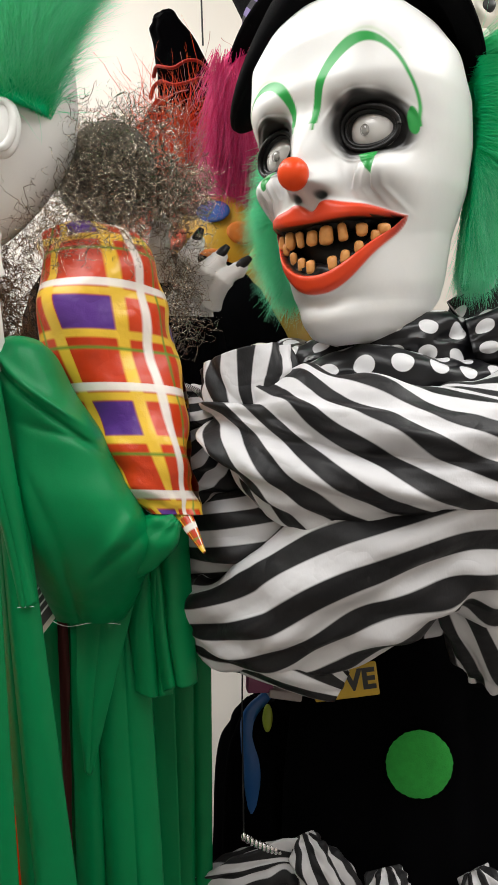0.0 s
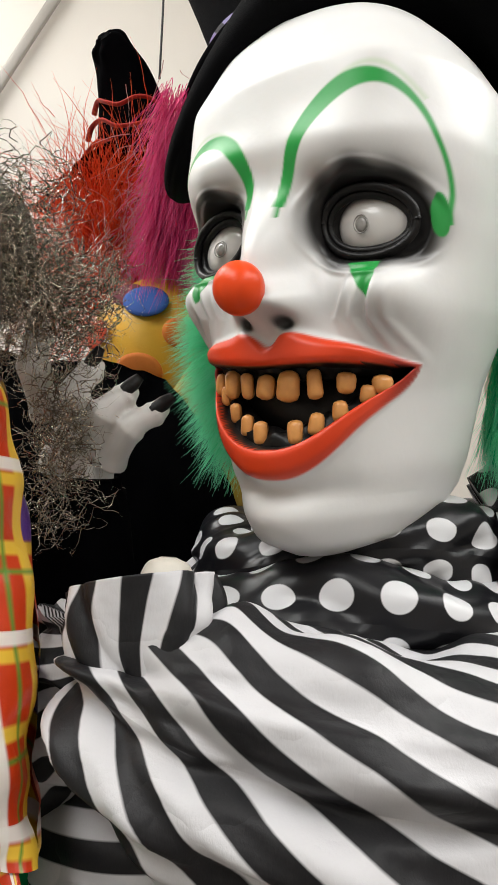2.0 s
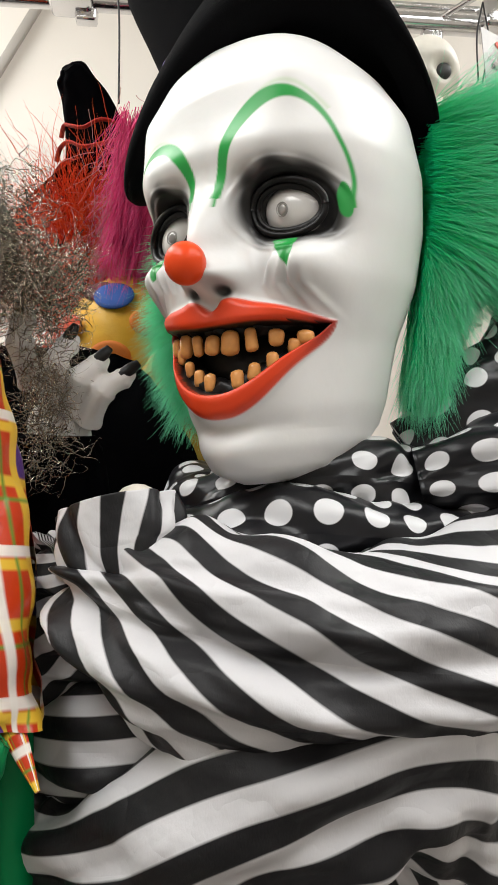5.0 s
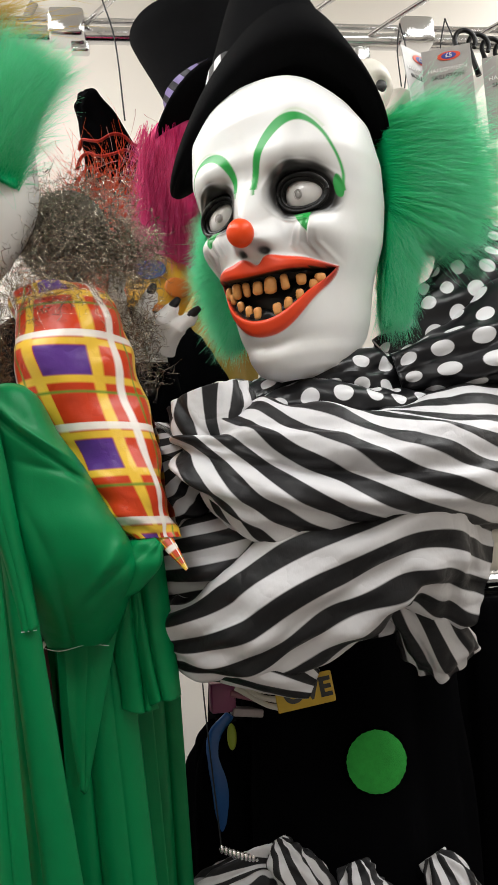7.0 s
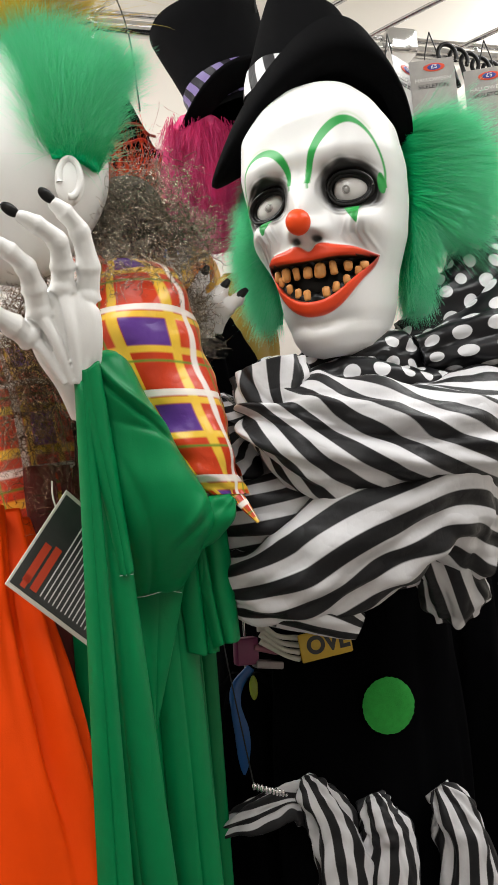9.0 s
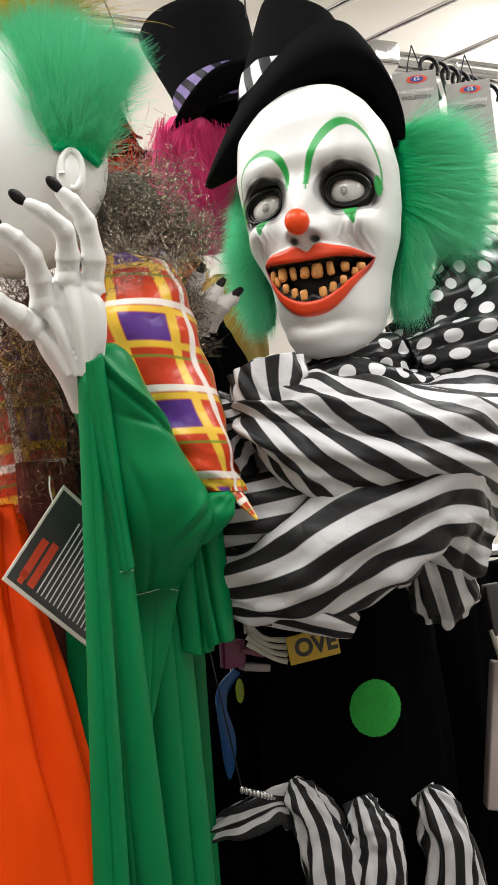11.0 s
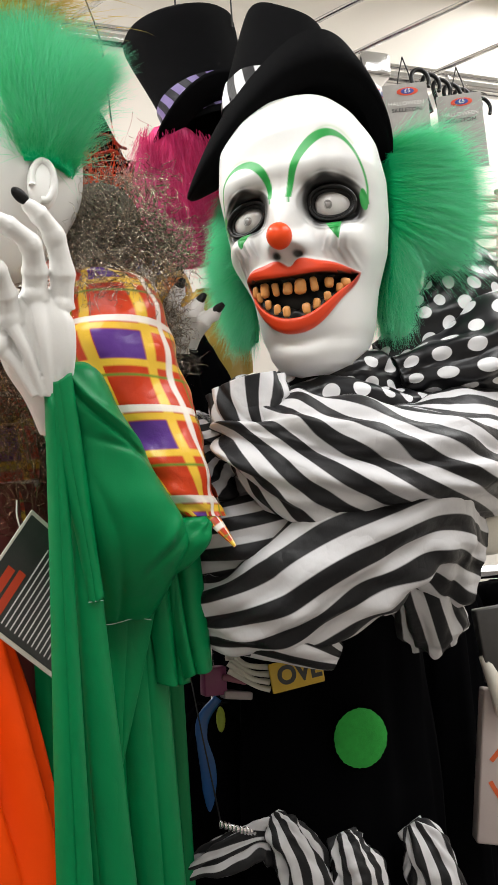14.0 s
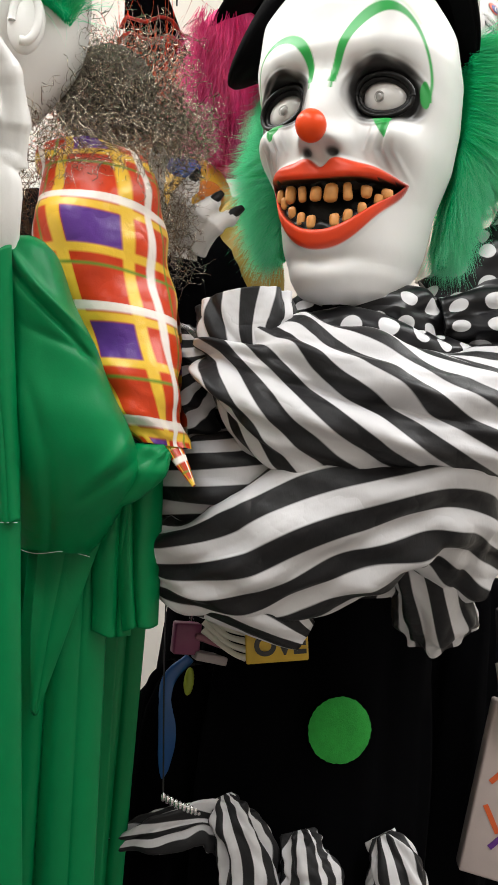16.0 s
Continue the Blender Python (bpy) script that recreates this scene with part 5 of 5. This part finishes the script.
# ---- witch hat, red hair, pink hair, dotted cap ----
def witch():
    top = thing("witch_hat", "black pointed witch hat with red trim and bent tip", "hat", at=pose(-0.105, 1.19, 1.965, 0, 0, 0))
    b = tube([(0.02, 0.0, 0.0, 0.062, 0.055), (0.014, -0.005, 0.04, 0.045, 0.04), (0.004, -0.012, 0.075, 0.033, 0.03), (-0.008, -0.030, 0.105, 0.026, 0.022), (-0.020, -0.048, 0.122, 0.020, 0.016), (-0.026, -0.056, 0.128, 0.010, 0.01)], 60, 50, (0, 1, 0), 0.005, 7, 2, 3)
    put("cone", mesh_of("cone", *b), M_BLACK, top)
    s, a = np.meshgrid(np.linspace(0, 1, 12), np.linspace(0, 2 * np.pi, 80), indexing="ij")
    r = 0.05 + 0.055 * s
    P = np.stack([0.018 + r * np.cos(a), 0.9 * r * np.sin(a), 0.002 + 0.35 * r * np.cos(a) * s + 0.012 * np.sin(3 * a) * s - 0.015 * s], -1)
    ob = put("brim", mesh_of("brim", *grid(P, s, a)), M_BLACK, top)
    ob.modifiers.new("cloth", "SOLIDIFY").thickness = 0.003
    for k in range(3):
        z = 0.012 + 0.026 * k
        rr = 0.060 - 0.006 * k
        lace = [(0.016 - 0.002 * k + rr * math.cos(q), -0.003 * k + 0.9 * rr * math.sin(q), z + 0.006 * math.sin(5 * q + k), 0.0030, 0.0022) for q in np.linspace(3.3, 6.2, 9)]
        put("trim", mesh_of("trim", *tube(lace, 40, 8, (0, 0, 1))), plain("red_trim", (0.34, 0.015, 0.008), 0.6) if k == 0 else bpy.data.materials["red_trim"], top, "red ribbon trim")
    cord("hat_cord", [(-0.07, 1.15, 2.06), (-0.08, 1.17, 2.2), (-0.10, 1.20, 2.30)], "thin black cord holding up the witch hat")
    rng = np.random.RandomState(31)
    red = thing("red_wig", "wispy red and pale costume wig under the witch hat", "wig")
    put("wig_cap", mesh_of("wig_cap", *ball((-0.10, 1.13, 1.85), (0.05, 0.04, 0.06))), plain("red_net", (0.45, 0.03, 0.012), 0.7, vary=0.3), red)
    put("hair", mesh_of("hair", *strands(rng, 2600, lambda r: np.array((-0.10, 1.11, 1.845)) + r.normal(size=3) * np.array((0.030, 0.02, 0.04)), lambda r, p: np.array(((p[0] + 0.10) * 14, -0.4, (p[2] - 1.82) * 10)) + r.normal(size=3) * 0.5, 0.075, 0.0005, 6, 0.15, 0.05)), M_RED, red)
    pale = thing("pale_wig", "pale pinkish see-through wig hair beside the red wig", "wig")
    put("hair", mesh_of("hair", *strands(rng, 1400, lambda r: np.array((-0.045, 1.09, 1.87)) + r.normal(size=3) * np.array((0.022, 0.02, 0.045)), lambda r, p: np.array((0.2, -0.4, -0.9)) + r.normal(size=3) * 0.5, 0.06, 0.0005, 6, 0.12, 0.05)), haired("pale_hair", (0.55, 0.30, 0.26), (0.75, 0.55, 0.50)), pale)
    pink = thing("pink_wig", "hot pink straight costume wig under the top hat", "wig")
    put("wig_cap", mesh_of("wig_cap", *tube([(0.005, 1.05, 1.99, 0.03, 0.03), (0.0, 1.05, 1.93, 0.055, 0.04), (0.01, 1.05, 1.86, 0.055, 0.04), (0.015, 1.06, 1.80, 0.035, 0.03)], 30, 40, (0, 1, 0), 0.004, 6, 1, 8)), plain("pink_fibre", (0.75, 0.02, 0.18), 0.5, vary=0.3, scale=90, bump=0.5), pink)
    put("hair", mesh_of("hair", *strands(rng, 4200, lambda r: np.array((r.uniform(-0.05, 0.06), 1.01 + r.uniform(-0.004, 0.03), r.uniform(1.83, 1.98))), lambda r, p: np.array(((p[0]) * 5, -0.12, -1.0)) + r.normal(size=3) * 0.16, 0.065, 0.0004, 5, 0.05, 0.02)), M_PINK, pink)
    cap = thing("dotted_cap", "yellow cloth clown cap with coloured felt spots", "cap")
    n, m = 40, 60
    a, b = np.meshgrid(np.linspace(-np.pi / 2, np.pi / 2, n), np.linspace(0, 2 * np.pi, m), indexing="ij")
    c = np.array((-0.035, 1.055, 1.745))
    k = 1 + 0.05 * np.sin(6 * b + 3 * a)
    P = np.stack([0.058 * k * np.cos(a) * np.cos(b), 0.045 * k * np.cos(a) * np.sin(b), 0.066 * np.sin(a)], -1)
    put("cap_body", mesh_of("cap_body", *grid(P + c, a, b)), plain("yellow_cloth", (0.72, 0.40, 0.03), 0.5, vary=0.2, scale=30, bump=0.3), cap)
    for (az, el, r, col) in ((-1.75, 0.50, 0.018, (0.03, 0.10, 0.40)), (-2.15, 0.62, 0.014, (0.13, 0.02, 0.03)), (-1.75, -0.45, 0.019, (0.62, 0.17, 0.02)), (-2.6, 0.05, 0.015, (0.55, 0.06, 0.02)), (-1.15, 0.1, 0.016, (0.62, 0.17, 0.02))):
        dirv = np.array((math.cos(el) * math.cos(az), math.cos(el) * math.sin(az), math.sin(el)))
        p = c + dirv * np.array((0.0605, 0.0475, 0.0685))
        q = Vector(dirv / np.array((0.058, 0.045, 0.066))).normalized().to_track_quat("Z", "Y").to_matrix()
        put("felt_spot", mesh_of("felt_spot", *ball(p, (r * 1.15, r * 0.9, 0.003), 8, 28, q)), plain("spot_felt", col, 0.8, vary=0.3), cap)
    body = thing("black_costume", "black cloth costume hanging behind the folded sleeves", "costume")
    put("costume_body", mesh_of("costume_body", *tube([(-0.05, 1.00, 1.70, 0.04, 0.03), (-0.06, 0.98, 1.64, 0.10, 0.05), (-0.06, 0.97, 1.5, 0.115, 0.06), (-0.05, 0.98, 1.33, 0.10, 0.06)], 40, 60, (0, 1, 0), 0.01, 5)), M_BLACK, body)
    put("sleeve", mesh_of("sleeve", *tube([(-0.057, 0.846, 1.614, 0.027, 0.020), (-0.057, 0.852, 1.590, 0.035, 0.028), (-0.052, 0.885, 1.50, 0.042, 0.034), (-0.045, 0.93, 1.40, 0.05, 0.04)], 30, 40, (0, 1, 0), 0.004, 5)), M_BLACK, body)
    side = thing("black_costume", "black cloth costume hanging deep between the wigs", "costume")
    put("costume_body", mesh_of("costume_body", *tube([(-0.16, 1.02, 1.72, 0.03, 0.03), (-0.17, 1.02, 1.66, 0.09, 0.05), (-0.17, 1.01, 1.5, 0.10, 0.06), (-0.17, 1.0, 1.2, 0.09, 0.06)], 40, 60, (0, 1, 0), 0.01, 15)), M_BLACK, side)
    put("hanger_hook", mesh_of("hanger_hook", *tube([(-0.16, 1.02, 1.71, 0.002, 0.002), (-0.16, 1.03, 1.76, 0.002, 0.002), (-0.15, 1.05, 1.80, 0.002, 0.002)], 12, 8, (0, 1, 0))), M_CORD, side)
    yel = thing("yellow_costume", "dull yellow and green fluffy costume trim", "costume")
    put("costume_body", mesh_of("costume_body", *tube([(0.03, 1.0, 1.74, 0.02, 0.02), (0.03, 1.0, 1.68, 0.05, 0.035), (0.03, 1.0, 1.60, 0.05, 0.04), (0.03, 1.0, 1.52, 0.03, 0.03)], 30, 40, (0, 1, 0), 0.005, 5)), plain("ochre_cloth", (0.36, 0.22, 0.02), 0.6, vary=0.3), yel)


witch()


# ---- low things ----
def low_rack():
    """Dark garments on the lower rail that close the space below."""
    rail = thing("lower_rail", "chrome lower clothes rail half hidden by dark garments", "rail")
    put("rail", mesh_of("rail", *rod((-1.4, 1.22, 1.345), (1.6, 1.22, 1.345), 0.012, 16)), M_CHROME, rail)
    spec = ((0.10, 1.25, 0.08, 0.07), (0.33, 1.22, 0.07, 0.07), (-0.14, 1.22, 0.08, 0.07), (-0.30, 1.2, 0.09, 0.08), (0.47, 1.25, 0.09, 0.07), (0.62, 1.25, 0.09, 0.07), (0.40, 1.13, 0.06, 0.05), (0.030, 1.07, 0.052, 0.03))
    for k, (x, y, w, d) in enumerate(spec):
        drop = 0.0 if k != 7 else 0.13
        top = thing("dark_garment", "black costume garment hanging on the lower rail", "garment", "garments on the lower rail")
        hook = [(x + 0.016 * math.cos(q), y, 1.352 + 0.016 * math.sin(q), 0.0025, 0.0025) for q in np.linspace(-0.4, 3.4, 8)] + [(x, y, 1.33, 0.0025, 0.0025), (x, y, 1.31 - drop, 0.0025, 0.0025)]
        put("hanger_hook", mesh_of("hanger_hook", *tube(hook, 24, 8, (0, 1, 0))), M_CHROME, top)
        put("garment_body", mesh_of("garment_body", *tube([(x, y, 1.33 - drop, 0.02, 0.02), (x, y, 1.30 - drop, w * 0.8, d), (x, y, 1.10, w, d), (x, y, 0.8, w * 1.1, d), (x, y, 0.3, w * 1.15, d)], 40, 60, (0, 1, 0), 0.012, 80 + k, 0.6, 6)), M_BLACK, top)


low_rack()


def striped_below():
    top = thing("striped_frills", "black and white striped frilled costume cuffs lying below the shirt", "costume")
    spec = (((-0.070, 0.90, 1.050, 0.005, 0.006), (-0.02, 0.89, 1.066, 0.012, 0.012), (0.03, 0.88, 1.082, 0.018, 0.016), (0.06, 0.88, 1.07, 0.012, 0.012)), ((0.045, 0.88, 1.105, 0.008, 0.010), (0.055, 0.87, 1.085, 0.020, 0.02), (0.075, 0.87, 1.05, 0.028, 0.02), (0.09, 0.88, 0.98, 0.03, 0.03)), ((0.125, 0.88, 1.075, 0.010, 0.010), (0.13, 0.87, 1.055, 0.022, 0.02), (0.14, 0.87, 1.02, 0.03, 0.03), (0.14, 0.88, 0.93, 0.035, 0.03)), ((0.215, 0.89, 1.07, 0.010, 0.010), (0.225, 0.88, 1.05, 0.022, 0.02), (0.24, 0.88, 1.01, 0.03, 0.03), (0.25, 0.89, 0.93, 0.035, 0.03)))
    spec = [[(1.073 * x + 0.0175, y + 0.07, 1.073 * z - 0.0996, 1.07 * a, 1.07 * b) for x, y, z, a, b in rows] for rows in spec]
    for k, rows in enumerate(spec):
        put("frill", mesh_of("frill", *tube(rows, 50, 80, (0, 1, 0), 0.008, 90 + k, 2.0, 4, stripes=8, slant=1.0)), M_STRIPE, top)


striped_below()


def small_goods():
    sign = thing("word_tag", "yellow tag with dark capital letters on the black trousers", "tag", at=pose(0.112, 0.9615, 1.243, 0, -8, 0))
    put("plate", mesh_of("plate", *box((0, 0, 0), (0.070, 0.004, 0.036), None, 0.002)[:2]), plain("yellow_tag", (0.62, 0.40, 0.03), 0.4, vary=0.2), sign)
    lettered("letters", "OVE", 0.030, pose(0.003, -0.0024, 0, 90, 0, 0), M_INKDARK, sign, bold=0.0012)
    br = thing("beaded_bracelet", "silver beaded bracelet hanging beside the trousers", "bracelet")
    for k in range(12):
        put("bead", mesh_of("bead", *ball((0.005 + 0.0042 * k, 0.95 - 0.01 * math.sin(k * 0.28), 1.083 - 0.0012 * k), (0.0032, 0.003, 0.0048), 8, 10)), M_CHROME, br)
    put("cord", mesh_of("cord", *tube([(0.005, 0.95, 1.083, 0.001, 0.001), (0.0, 1.05, 1.22, 0.001, 0.001), (0.0, 1.15, 1.36, 0.001, 0.001)], 10, 6, (0, 1, 0))), M_CORD, br)
    for k, (x, z, col, w, h) in enumerate(((0.02, 1.235, (0.20, 0.03, 0.10), 0.030, 0.035), (0.05, 1.215, (0.35, 0.30, 0.30), 0.040, 0.010), (0.045, 1.235, (0.30, 0.10, 0.14), 0.035, 0.008))):
        t = thing("toy_box", "small dark pink and silver boxed toy on a hook", "toy box", at=pose(x, 1.02, z, 0, 8 * k, 6))
        put("box_body", mesh_of("box_body", *box((0, 0, 0), (w, 0.02, h), None, 0.002)[:2]), plain("toy_card", col, 0.35, vary=0.3), t)
    bl = thing("blue_strap", "shiny blue and green straps hanging in the dark", "strap")
    put("strap", mesh_of("strap", *tube([(0.03, 1.04, 1.21, 0.006, 0.003), (0.008, 1.04, 1.18, 0.009, 0.004), (0.015, 1.04, 1.12, 0.012, 0.004), (0.02, 1.05, 1.04, 0.010, 0.004)], 30, 14, (0, 1, 0))), plain("blue_satin", (0.01, 0.09, 0.30), 0.35), bl)
    put("disc", mesh_of("disc", *ball((0.030, 1.03, 1.185), (0.006, 0.004, 0.016), 10, 16)), plain("lime_plastic", (0.25, 0.32, 0.02), 0.4), bl, "lime green disc")
    bone = thing("bone_prop", "pale plastic bone fingers hanging in a bundle", "bone prop")
    for k in range(4):
        z = 1.255 - 0.009 * k
        put("bone", mesh_of("bone", *tube([(0.035, 1.0, z + 0.02, 0.004, 0.004), (0.055 + 0.004 * k, 0.99, z, 0.0032, 0.0032), (0.085, 0.99, z - 0.006, 0.004, 0.004)], 16, 8, (0, 1, 0))), M_BONE, bone)
    put("bone", mesh_of("bone", *tube([(0.035, 1.0, 1.31, 0.008, 0.008), (0.036, 1.0, 1.285, 0.005, 0.005), (0.04, 1.0, 1.262, 0.008, 0.008)], 16, 12, (0, 1, 0))), M_BONE, bone)
    pk = thing("toy_pack", "white, orange and purple printed toy pack on the rack", "toy pack", at=pose(0.418, 1.0, 1.09, 0, 8, -18))
    put("pack_body", mesh_of("pack_body", *box((0, 0, 0), (0.075, 0.03, 0.20), None, 0.003)[:2]), plain("pack_white", (0.50, 0.42, 0.40), 0.35), pk)
    for k in range(9):
        col = ((0.62, 0.10, 0.02), (0.10, 0.02, 0.20), (0.70, 0.20, 0.22))[k % 3]
        m = bpy.data.materials.get("chevron_ink_%d" % (k % 3)) or plain("chevron_ink_%d" % (k % 3), col, 0.4)
        put("printed_chevron", mesh_of("printed_chevron", *box((-0.014 + 0.014 * (k % 3), -0.0158 - 0.0002 * (k % 3), 0.075 - 0.018 * k), (0.034, 0.0008, 0.006), Euler((0, (-1) ** k * 0.95, 0)).to_matrix().to_4x4())[:2], smooth=False), m, pk)
    pk2 = thing("toy_pack", "black toy pack with white lettering on its edge", "toy pack", at=pose(0.415, 0.98, 1.255, 0, -6, -12))
    put("pack_body", mesh_of("pack_body", *box((0, 0, 0), (0.06, 0.02, 0.10), None, 0.003)[:2]), M_CARD, pk2)
    lettered("letters", "HALLOWEEN", 0.011, pose(0.0, -0.0108, -0.01, 90, -70, 0), M_INKWHITE, pk2)
    leg = tube([(0.390, 0.985, 1.24, 0.007, 0.007), (0.398, 0.975, 1.20, 0.010, 0.010), (0.402, 0.975, 1.16, 0.006, 0.006)], 16, 12, (0, 1, 0))
    put("bone", mesh_of("bone", *leg), M_BONE, bone)


small_goods()
